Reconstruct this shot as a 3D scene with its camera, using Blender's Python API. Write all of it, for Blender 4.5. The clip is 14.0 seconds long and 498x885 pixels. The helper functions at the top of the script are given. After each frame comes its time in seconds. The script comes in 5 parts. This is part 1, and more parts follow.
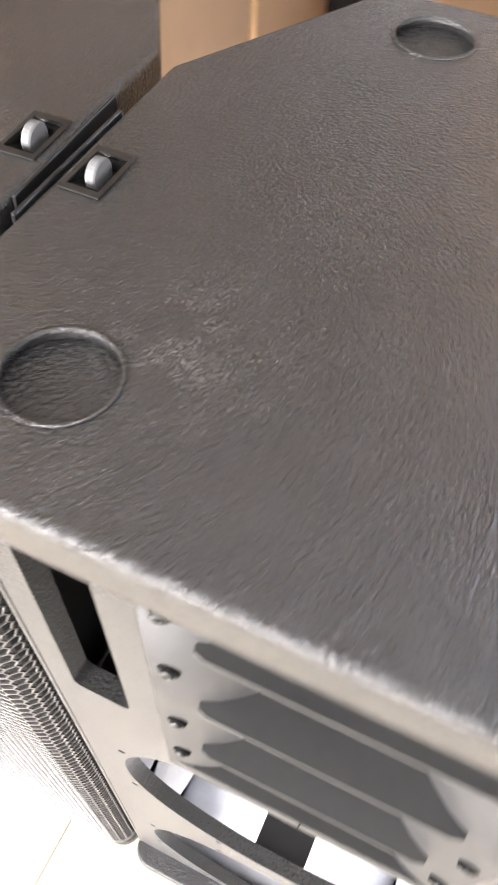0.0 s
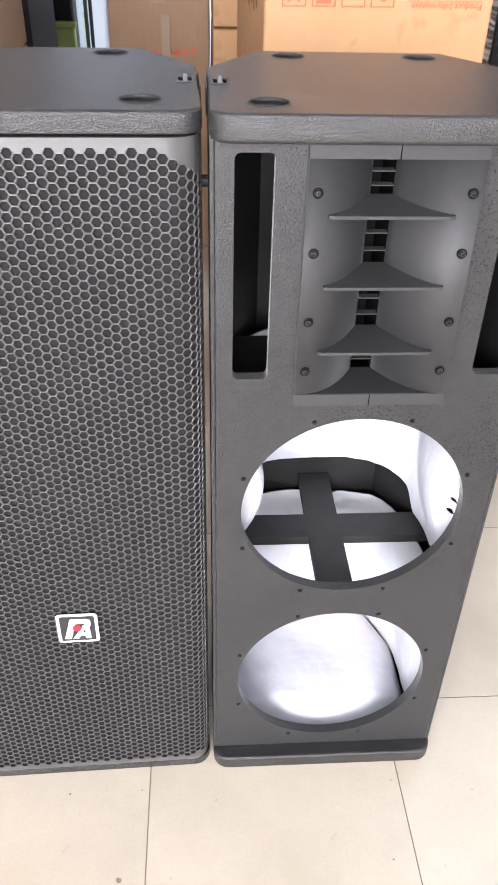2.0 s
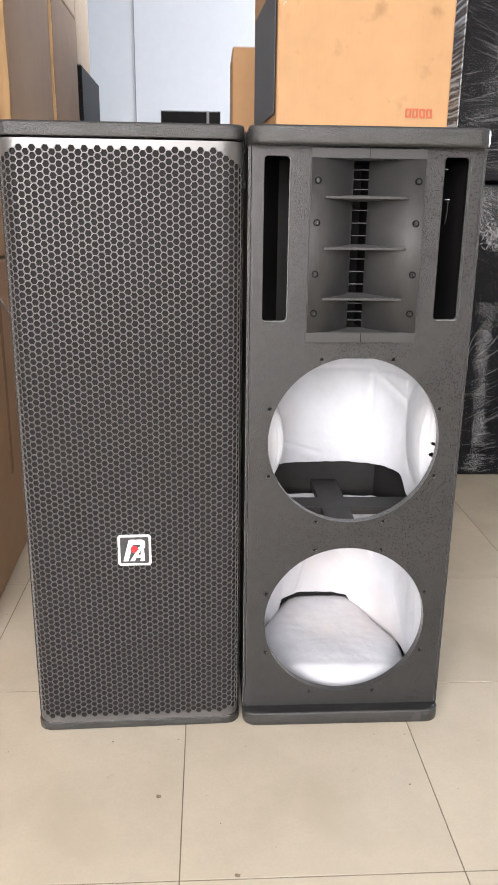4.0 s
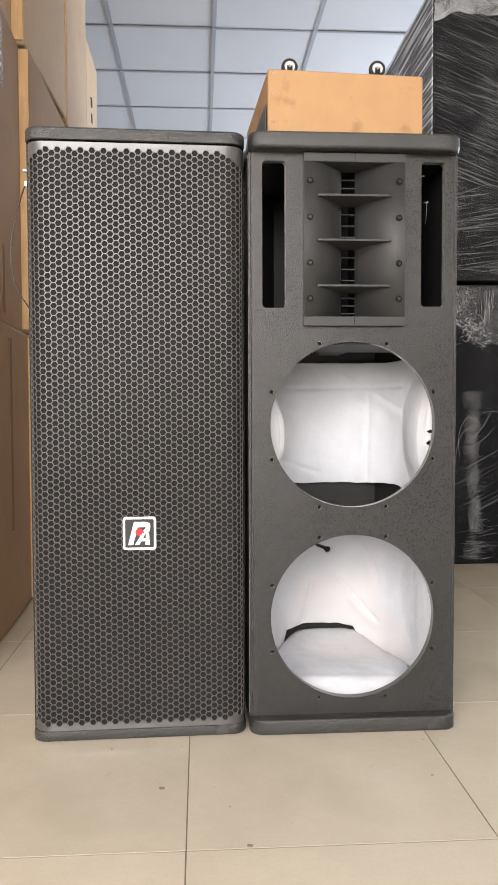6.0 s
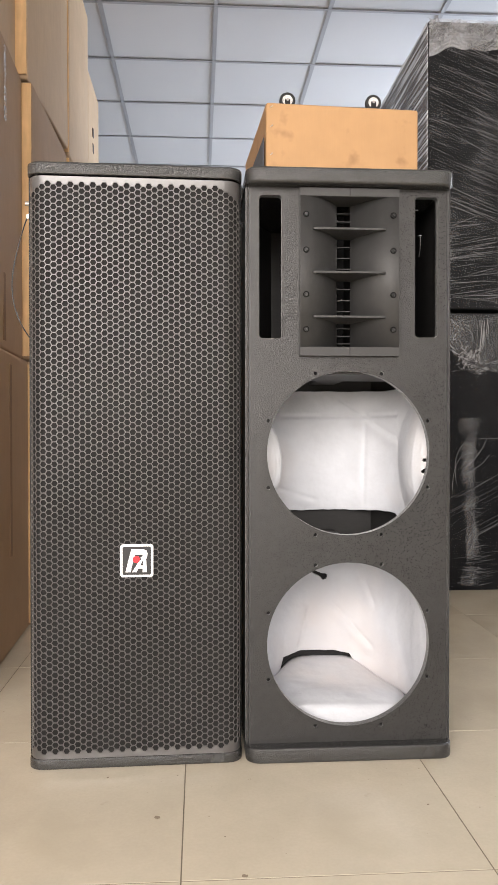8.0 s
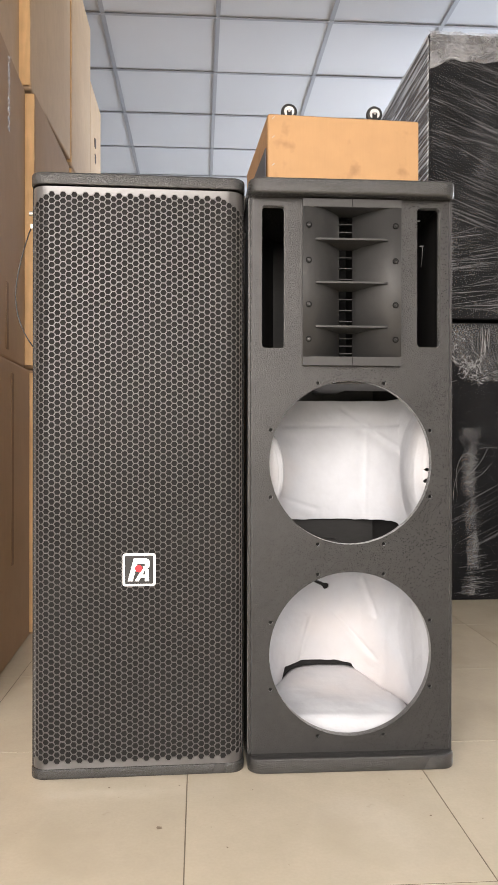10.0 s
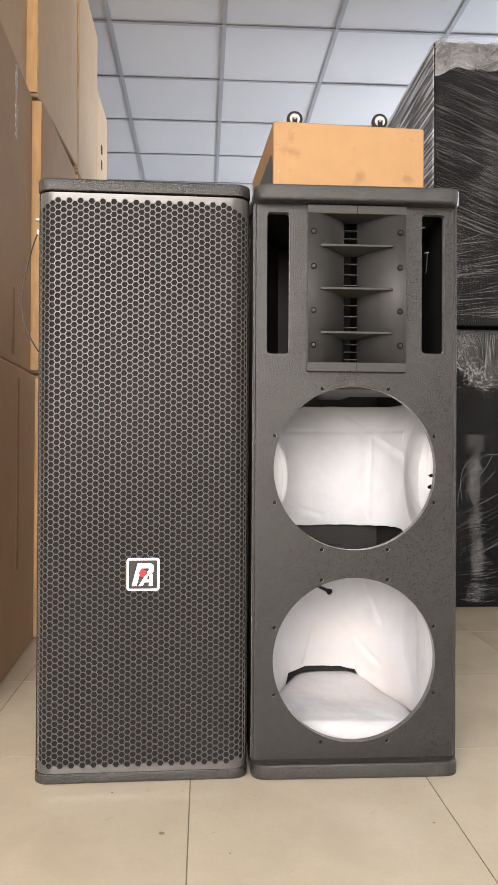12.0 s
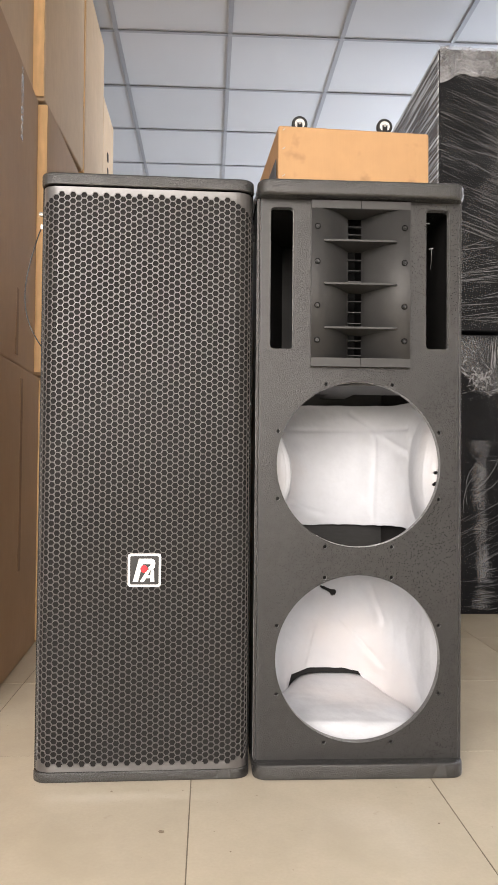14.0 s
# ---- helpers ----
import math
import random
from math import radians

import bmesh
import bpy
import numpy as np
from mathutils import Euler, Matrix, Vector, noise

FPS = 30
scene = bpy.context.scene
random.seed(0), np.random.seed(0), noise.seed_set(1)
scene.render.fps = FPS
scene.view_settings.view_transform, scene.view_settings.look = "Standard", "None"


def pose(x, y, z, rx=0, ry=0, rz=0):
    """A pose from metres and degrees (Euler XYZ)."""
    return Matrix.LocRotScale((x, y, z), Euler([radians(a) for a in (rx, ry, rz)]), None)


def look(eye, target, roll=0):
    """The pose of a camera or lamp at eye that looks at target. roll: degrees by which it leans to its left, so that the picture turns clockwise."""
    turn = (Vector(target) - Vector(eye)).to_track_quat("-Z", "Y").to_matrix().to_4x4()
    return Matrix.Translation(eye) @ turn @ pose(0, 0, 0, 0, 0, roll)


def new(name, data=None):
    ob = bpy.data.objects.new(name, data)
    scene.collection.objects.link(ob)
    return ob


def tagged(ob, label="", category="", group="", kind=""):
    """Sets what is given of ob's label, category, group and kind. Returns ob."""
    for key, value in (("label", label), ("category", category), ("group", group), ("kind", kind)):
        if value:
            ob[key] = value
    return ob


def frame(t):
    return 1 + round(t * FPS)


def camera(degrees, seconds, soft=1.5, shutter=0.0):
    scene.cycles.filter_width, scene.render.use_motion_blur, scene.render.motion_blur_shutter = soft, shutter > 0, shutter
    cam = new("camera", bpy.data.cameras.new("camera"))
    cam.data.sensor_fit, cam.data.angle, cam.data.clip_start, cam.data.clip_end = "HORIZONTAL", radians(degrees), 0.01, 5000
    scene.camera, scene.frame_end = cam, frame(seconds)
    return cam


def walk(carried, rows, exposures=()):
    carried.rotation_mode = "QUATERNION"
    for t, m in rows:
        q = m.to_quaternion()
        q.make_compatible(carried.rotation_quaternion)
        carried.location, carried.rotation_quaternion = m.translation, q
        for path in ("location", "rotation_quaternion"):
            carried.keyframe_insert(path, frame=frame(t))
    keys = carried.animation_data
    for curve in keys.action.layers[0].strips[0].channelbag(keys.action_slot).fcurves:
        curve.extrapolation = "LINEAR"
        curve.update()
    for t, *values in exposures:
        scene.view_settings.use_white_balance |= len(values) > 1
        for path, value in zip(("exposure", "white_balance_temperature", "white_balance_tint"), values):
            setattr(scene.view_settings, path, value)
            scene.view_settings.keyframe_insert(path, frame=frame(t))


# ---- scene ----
cam = camera(36.1, 14.0, shutter=0.5)
# seconds, eye, yaw, pitch, roll
PATH = [
    (0, (-0.0099, -0.1181, 1.4605), 22.72, -54.67, 3.04),
    (0.2, (-0.0314, -0.1738, 1.4716), 15.90, -53.12, 3.06),
    (0.5, (-0.0839, -0.2808, 1.4695), 9.23, -48.97, 3.05),
    (1, (-0.1756, -0.4803, 1.4591), 0.80, -44.51, 2.73),
    (1.5, (-0.1952, -0.7309, 1.4391), -1.87, -39.81, 1.86),
    (2, (-0.2293, -0.9017, 1.4211), -4.11, -35.36, 1.55),
    (2.5, (-0.2929, -1.0255, 1.3777), -5.09, -31.53, 1.17),
    (3, (-0.2814, -1.1216, 1.2694), -3.97, -27.40, 0.87),
    (3.2, (-0.271, -1.208, 1.258), -3.16, -25.38, 0.89),
    (5.3, (-0.3383, -1.5790, 0.7087), -3.60, -5.05, 0.24),
    (5.5, (-0.3267, -1.5770, 0.6935), -3.56, -4.10, -0.00),
    (6, (-0.3191, -1.5825, 0.6766), -3.63, -2.48, -0.19),
    (6.5, (-0.3159, -1.5879, 0.6781), -3.55, -1.64, -0.24),
    (7, (-0.3203, -1.5936, 0.6827), -3.65, -1.17, -0.08),
    (7.5, (-0.3187, -1.5968, 0.6849), -3.67, -0.90, -0.04),
    (8, (-0.3158, -1.6013, 0.6872), -3.72, -0.72, -0.04),
    (10.5, (-0.3226, -1.6046, 0.6880), -3.69, 0.09, 0.13),
    (11, (-0.3224, -1.6056, 0.6868), -3.61, 0.21, 0.20),
    (11.5, (-0.3250, -1.6051, 0.6850), -3.58, 0.30, 0.32),
    (12, (-0.3217, -1.6067, 0.6862), -3.40, 0.41, 0.31),
    (12.5, (-0.3173, -1.6057, 0.6795), -3.24, 0.62, 0.35),
    (13, (-0.3131, -1.5927, 0.6619), -3.08, 0.97, 0.35),
    (13.5, (-0.3145, -1.5926, 0.6537), -3.03, 1.21, 0.47),
    (14, (-0.3161, -1.5942, 0.6482), -3.01, 1.43, 0.53),
]
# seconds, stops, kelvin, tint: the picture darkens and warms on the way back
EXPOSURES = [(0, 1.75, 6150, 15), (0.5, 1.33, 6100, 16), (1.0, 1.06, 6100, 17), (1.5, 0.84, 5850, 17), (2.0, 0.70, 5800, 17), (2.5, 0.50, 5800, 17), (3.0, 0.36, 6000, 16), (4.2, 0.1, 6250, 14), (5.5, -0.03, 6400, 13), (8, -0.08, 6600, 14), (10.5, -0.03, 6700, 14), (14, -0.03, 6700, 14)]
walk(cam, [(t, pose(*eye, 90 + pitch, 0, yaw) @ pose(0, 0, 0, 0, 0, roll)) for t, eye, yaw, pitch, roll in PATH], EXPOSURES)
# ---- light ----
world = bpy.data.worlds.new("sky")
scene.world = world
world.use_nodes = True
_n, _l = world.node_tree.nodes, world.node_tree.links
sky = _n.new("ShaderNodeTexSky")
sky.sky_type, sky.sun_disc = "NISHITA", False
sky.sun_elevation, sky.sun_rotation = radians(38), radians(200)
_l.new(sky.outputs["Color"], _n["Background"].inputs["Color"])
_n["Background"].inputs["Strength"].default_value = 0.12


def area_lamp(name, at, target, w, h, watts, colour):
    data = bpy.data.lights.new(name, "AREA")
    data.shape, data.size, data.size_y, data.energy, data.color = "RECTANGLE", w, h, watts, colour
    ob = new(name, data)
    ob.matrix_world = look(at, target)
    return ob


# daylight through the shopfront behind the camera and through the side window beyond the stacks
area_lamp("shopfront_light", (-1.20, -4.35, 1.90), (-0.6, 0, 1.0), 2.8, 1.8, 345, (1.0, 0.95, 0.88))
area_lamp("side_window_light", (3.38, 4.1, 1.7), (-0.3, 3.2, 2.1), 2.2, 1.7, 250, (0.80, 0.90, 1.0))

# ---- materials ----


def material(name, base, rough=0.5, metal=0.0, grain=None, spots=None, bump=None, spec=None, pits=None, dust=0.0):
    """grain: (scale, amount, stretch); spots: (scale, threshold, colour); bump: ((scale, strength, distance), ...)"""
    m = bpy.data.materials.new(name)
    m.use_nodes = True
    nt = m.node_tree
    b = nt.nodes["Principled BSDF"]
    b.inputs["Roughness"].default_value, b.inputs["Metallic"].default_value = rough, metal
    if spec is not None:
        b.inputs["Specular IOR Level"].default_value = spec
    b.inputs["Sheen Weight"].default_value, b.inputs["Sheen Roughness"].default_value = dust, 0.35
    geo = nt.nodes.new("ShaderNodeTexCoord")
    colour = nt.nodes.new("ShaderNodeRGB")
    colour.outputs[0].default_value = (*base, 1)
    out = colour.outputs[0]

    def noise_tex(scale, detail=4.0, stretch=(1, 1, 1)):
        mp = nt.nodes.new("ShaderNodeMapping")
        mp.inputs["Scale"].default_value = stretch
        nt.links.new(geo.outputs["Object"], mp.inputs["Vector"])
        t = nt.nodes.new("ShaderNodeTexNoise")
        t.inputs["Scale"].default_value, t.inputs["Detail"].default_value = scale, detail
        nt.links.new(mp.outputs[0], t.inputs["Vector"])
        return t.outputs["Fac"]

    def mixed(a, fac, c, blend="MIX"):
        mx = nt.nodes.new("ShaderNodeMix")
        mx.data_type, mx.blend_type = "RGBA", blend
        nt.links.new(fac, mx.inputs["Factor"])
        nt.links.new(a, mx.inputs["A"])
        mx.inputs["B"].default_value = (*c, 1)
        return mx.outputs["Result"]

    def ramp(fac, lo, hi):
        r = nt.nodes.new("ShaderNodeMapRange")
        r.inputs["From Min"].default_value, r.inputs["From Max"].default_value = lo, hi
        nt.links.new(fac, r.inputs["Value"])
        return r.outputs["Result"]

    for scale, amount, stretch in grain or ():
        f = ramp(noise_tex(scale, 5.0, stretch), 0.35, 0.7)
        sc = nt.nodes.new("ShaderNodeMath")
        sc.operation = "MULTIPLY"
        sc.inputs[1].default_value = abs(amount)
        nt.links.new(f, sc.inputs[0])
        out = mixed(out, sc.outputs[0], tuple(min(1, c * 0.45) if amount < 0 else min(1, c * 1.5 + 0.01) for c in base))
    for scale, lo, hi, c in spots or ():
        out = mixed(out, ramp(noise_tex(scale, 3.0), lo, hi), c)
    last = None
    if pits:
        # small matt pits in the paint, in loose clusters; their dark colour also holds the bumps' shade
        scale, lo, hi = pits
        hit = nt.nodes.new("ShaderNodeMath")
        hit.operation = "MULTIPLY"
        cell = nt.nodes.new("ShaderNodeTexVoronoi")
        cell.inputs["Scale"].default_value = scale
        nt.links.new(geo.outputs["Object"], cell.inputs["Vector"])
        nt.links.new(ramp(cell.outputs["Distance"], lo, hi), hit.inputs[0])
        axes, more = nt.nodes.new("ShaderNodeSeparateXYZ"), nt.nodes.new("ShaderNodeMath")
        more.operation, more.use_clamp = "MULTIPLY", True
        nt.links.new(geo.outputs["Object"], axes.inputs[0])
        # darker along X: the side turned from the light is shaded in the colour
        nt.links.new(ramp(axes.outputs["X"], -0.30, 0.12), more.inputs[0])
        nt.links.new(ramp(noise_tex(5.0, 3.0), 0.34, 0.52), more.inputs[1])
        nt.links.new(more.outputs[0], hit.inputs[1])
        out = mixed(out, hit.outputs[0], tuple(v * 0.12 for v in base))
        sp, bp = nt.nodes.new("ShaderNodeMapRange"), nt.nodes.new("ShaderNodeBump")
        sp.inputs["To Min"].default_value, sp.inputs["To Max"].default_value = 0.5 if spec is None else spec, 0.10
        bp.invert = True
        bp.inputs["Strength"].default_value, bp.inputs["Distance"].default_value = 0.3, 0.0012
        nt.links.new(hit.outputs[0], sp.inputs["Value"])
        nt.links.new(sp.outputs[0], b.inputs["Specular IOR Level"])
        nt.links.new(hit.outputs[0], bp.inputs["Height"])
        last = bp.outputs[0]
    nt.links.new(out, b.inputs["Base Color"])
    for scale, strength, dist, *st in bump or ():
        bp = nt.nodes.new("ShaderNodeBump")
        bp.inputs["Strength"].default_value, bp.inputs["Distance"].default_value = strength, dist
        nt.links.new(noise_tex(scale, 3.0, st[0] if st else (1, 1, 1)), bp.inputs["Height"])
        if last:
            nt.links.new(last, bp.inputs["Normal"])
        last = bp.outputs[0]
    if last:
        nt.links.new(last, b.inputs["Normal"])
    return m


def vary_by_object(m, amount):
    """Lightens or darkens each piece a little, by Object Info's Random."""
    nt = m.node_tree
    b = nt.nodes["Principled BSDF"]
    src = b.inputs["Base Color"].links[0].from_socket
    info, mr, hs = nt.nodes.new("ShaderNodeObjectInfo"), nt.nodes.new("ShaderNodeMapRange"), nt.nodes.new("ShaderNodeHueSaturation")
    mr.inputs["To Min"].default_value, mr.inputs["To Max"].default_value = 1 - amount, 1 + amount
    nt.links.new(info.outputs["Random"], mr.inputs["Value"])
    nt.links.new(mr.outputs[0], hs.inputs["Value"])
    nt.links.new(src, hs.inputs["Color"])
    nt.links.new(hs.outputs[0], b.inputs["Base Color"])
    return m


PAINT = material("textured_black_paint", (0.0115, 0.0113, 0.0110), 0.27, grain=[(6, 0.25, (1, 1, 1)), (60, 0.3, (1, 1, 1))],
                 spots=[(9, 0.66, 0.86, (0.040, 0.039, 0.038)), (330, 0.62, 0.66, (0.006, 0.006, 0.006))], bump=[(450, 0.95, 0.0020), (1100, 0.5, 0.0008)], spec=0.75, dust=0.04)


def scuffed(m, at, size):
    """A copy of a paint with a dusty, scraped patch round one spot."""
    m = m.copy()
    m.name = "scuffed_black_paint"
    nt = m.node_tree
    b = nt.nodes["Principled BSDF"]
    src = b.inputs["Base Color"].links[0].from_socket
    co = nt.nodes.new("ShaderNodeTexCoord")
    pale = (at, size, ((70, 0.40, 0.60), (750, 0.47, 0.60)), (0.090, 0.087, 0.081, 1))
    pitted = ((at[0] + 0.045, at[1] + 0.004, at[2]), size * 1.7, ((38, 0.38, 0.62), (230, 0.57, 0.63)), (0.002, 0.002, 0.002, 1))
    for centre, reach, layers, colour in (pale, pitted):
        far, near = nt.nodes.new("ShaderNodeVectorMath"), nt.nodes.new("ShaderNodeMapRange")
        far.operation = "DISTANCE"
        far.inputs[1].default_value = centre
        near.inputs["From Min"].default_value, near.inputs["From Max"].default_value = reach, reach * 0.1
        nt.links.new(co.outputs["Object"], far.inputs[0])
        nt.links.new(far.outputs["Value"], near.inputs["Value"])
        fac = near.outputs[0]
        for scale, lo, hi in layers:
            t, mr, mul = nt.nodes.new("ShaderNodeTexNoise"), nt.nodes.new("ShaderNodeMapRange"), nt.nodes.new("ShaderNodeMath")
            t.inputs["Scale"].default_value = scale
            mr.inputs["From Min"].default_value, mr.inputs["From Max"].default_value = lo, hi
            mul.operation = "MULTIPLY"
            nt.links.new(co.outputs["Object"], t.inputs["Vector"])
            nt.links.new(t.outputs["Fac"], mr.inputs["Value"])
            nt.links.new(mr.outputs[0], mul.inputs[0])
            nt.links.new(fac, mul.inputs[1])
            fac = mul.outputs[0]
        mx = nt.nodes.new("ShaderNodeMix")
        mx.data_type = "RGBA"
        mx.inputs["B"].default_value = colour
        nt.links.new(fac, mx.inputs["Factor"])
        nt.links.new(src, mx.inputs["A"])
        src = mx.outputs["Result"]
    nt.links.new(mx.outputs["Result"], b.inputs["Base Color"])
    return m


BOARD = material("pitted_black_paint", (0.0250, 0.0243, 0.0237), 0.30, grain=[(6, 0.25, (1, 1, 1)), (60, 0.3, (1, 1, 1))],
                 spots=[(9, 0.66, 0.86, (0.040, 0.039, 0.038))], bump=[(360, 0.45, 0.0020), (900, 0.40, 0.0008)], spec=0.32, pits=(250, 0.35, 0.20), dust=0.30)
PANEL = material("plain_black_board", (0.0095, 0.0092, 0.0090), 0.50, grain=[(12, 0.4, (1, 1, 1)), (50, 0.3, (1, 1, 6))], bump=[(200, 0.15, 0.001)], spec=0.3)
PAINT_IN = material("dark_inner_board", (0.022, 0.021, 0.020), 0.6, grain=[(30, 0.4, (1, 1, 6))], bump=[(200, 0.2, 0.001)])
GRILLE = material("grille_metal", (0.057, 0.0535, 0.052), 0.33, 0.0, spec=0.85, grain=[(7, 0.3, (1, 1, 1)), (90, 0.2, (1, 1, 1))], bump=[(260, 0.15, 0.0008)])
FOAM = material("acoustic_foam", (0.0056, 0.0050, 0.0047), 0.95, grain=[(5, 0.3, (1, 1, 1)), (300, 0.4, (1, 1, 1))], bump=[(400, 0.5, 0.001)])
HORN = material("satin_grey_plastic", (0.0235, 0.0231, 0.0227), 0.58, dust=0.04, grain=[(9, 0.2, (1, 1, 1)), (140, 0.15, (1, 1, 1))], bump=[(500, 0.08, 0.0006)])
THROAT = material("black_plastic", (0.004, 0.004, 0.004), 0.7, grain=[(40, 0.1, (1, 1, 1))], spec=0.08)
STEEL = material("zinc_steel", (0.6, 0.58, 0.55), 0.3, 1.0, grain=[(80, -0.3, (1, 1, 1))])
DARK_STEEL = material("black_screw", (0.03, 0.03, 0.03), 0.35, 0.6, grain=[(200, 0.3, (1, 1, 1))])
WADDING = material("white_wadding", (0.640, 0.656, 0.692), 1.0, grain=[(6, -0.13, (1, 1, 1)), (24, -0.07, (1, 1, 1)), (90, -0.04, (1, 1, 1))], spots=[(3.4, 0.54, 0.72, (0.640, 0.612, 0.612))],
                   bump=[(5, 0.35, 0.030), (18, 0.35, 0.010), (60, 0.12, 0.002), (350, 0.2, 0.0008)])
WHITE = material("white_enamel", (0.82, 0.81, 0.80), 0.35, grain=[(60, -0.05, (1, 1, 1))])
BLACK = material("black_enamel", (0.02, 0.02, 0.021), 0.3, grain=[(60, 0.2, (1, 1, 1))])
RED = material("red_enamel", (0.75, 0.02, 0.03), 0.35, grain=[(60, -0.1, (1, 1, 1))])
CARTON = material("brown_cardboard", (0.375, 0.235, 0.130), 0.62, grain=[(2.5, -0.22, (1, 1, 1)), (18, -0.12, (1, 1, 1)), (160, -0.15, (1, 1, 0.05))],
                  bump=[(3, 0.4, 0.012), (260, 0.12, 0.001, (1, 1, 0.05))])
# the same cardboard, paler: the stronger light high up is in the colour
CARTON_LIT = material("brown_cardboard_lit", (0.52, 0.370, 0.235), 0.62, grain=[(2.5, -0.22, (1, 1, 1)), (18, -0.12, (1, 1, 1)), (160, -0.15, (1, 1, 0.05))],
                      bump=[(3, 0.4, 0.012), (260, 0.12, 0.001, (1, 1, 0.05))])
CARTON_PALE = material("orange_cardboard", (0.585, 0.345, 0.165), 0.7, grain=[(3, -0.12, (1, 1, 1)), (14, -0.10, (1, 1, 1)), (200, -0.04, (1, 1, 0.05))],
                       spots=[(11, 0.60, 0.80, (0.36, 0.20, 0.095)), (4, 0.64, 0.9, (0.48, 0.28, 0.13))], bump=[(3, 0.3, 0.012), (260, 0.1, 0.001, (1, 1, 0.05))])
TAPE = material("packing_tape", (0.40, 0.30, 0.20), 0.22, grain=[(20, -0.15, (1, 1, 1))], bump=[(40, 0.2, 0.002)])
INK = material("red_ink", (0.60, 0.16, 0.08), 0.75, grain=[(120, -0.2, (1, 1, 1))])
INK_DARK = material("dark_ink", (0.06, 0.045, 0.04), 0.75, grain=[(120, 0.2, (1, 1, 1))])
TILE = vary_by_object(material("cream_floor_tile", (0.572, 0.509, 0.398), 0.19, grain=[(1.6, -0.16, (1, 1, 1)), (7, -0.12, (1, 1, 1)), (40, -0.06, (1, 1, 1)), (160, -0.07, (1, 1, 1))],
                               spots=[(14, 0.72, 0.82, (0.33, 0.275, 0.20)), (3, 0.58, 0.80, (0.45, 0.395, 0.295)), (70, 0.73, 0.77, (0.25, 0.21, 0.16))], bump=[(4, 0.08, 0.01), (160, 0.05, 0.0008)]), 0.035)
DIRT = material("trodden_dirt", (0.24, 0.19, 0.135), 0.9, grain=[(200, -0.3, (1, 1, 1))])
GROUT = material("dirty_grout", (0.17, 0.138, 0.098), 0.9, grain=[(30, -0.4, (1, 1, 1))], bump=[(200, 0.4, 0.001)])
WALL = material("white_painted_wall", (0.78, 0.79, 0.80), 0.7, grain=[(1.2, -0.07, (1, 1, 1)), (25, -0.04, (1, 1, 1))], bump=[(60, 0.1, 0.002)])
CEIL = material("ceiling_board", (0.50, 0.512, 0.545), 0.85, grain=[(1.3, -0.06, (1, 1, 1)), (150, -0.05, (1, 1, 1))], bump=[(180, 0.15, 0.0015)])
TBAR = material("ceiling_rail", (0.27, 0.28, 0.31), 0.5, grain=[(20, -0.1, (1, 1, 1))])
BOX_BLACK = material("black_laminate", (0.005, 0.005, 0.006), 0.5, grain=[(5, 0.2, (1, 1, 1)), (90, 0.2, (1, 1, 1))], bump=[(120, 0.1, 0.001)], spec=0.10)
RUBBER = material("black_rubber", (0.02, 0.02, 0.02), 0.6, grain=[(80, 0.3, (1, 1, 1))])
WOOD = material("raw_torn_cardboard", (0.82, 0.53, 0.27), 0.85, grain=[(60, -0.3, (1, 1, 0.15)), (12, -0.2, (1, 1, 1))], bump=[(50, 0.6, 0.006, (1, 1, 0.3))])
FADED = material("faded_ink", (0.23, 0.135, 0.07), 0.75, grain=[(60, -0.3, (1, 1, 1))])
SLATE = material("slate_ink", (0.10, 0.11, 0.13), 0.6, grain=[(12, -0.2, (1, 1, 1)), (90, -0.1, (1, 1, 1))])
ROLLER = material("dull_nylon", (0.13, 0.13, 0.13), 0.6, grain=[(200, -0.2, (1, 1, 1))])
GREEN = material("green_plastic", (0.22, 0.26, 0.07), 0.5, grain=[(20, -0.2, (1, 1, 1)), (90, -0.1, (1, 1, 1))])
GREY = material("grey_plastic", (0.25, 0.26, 0.27), 0.5, grain=[(30, -0.2, (1, 1, 1))])


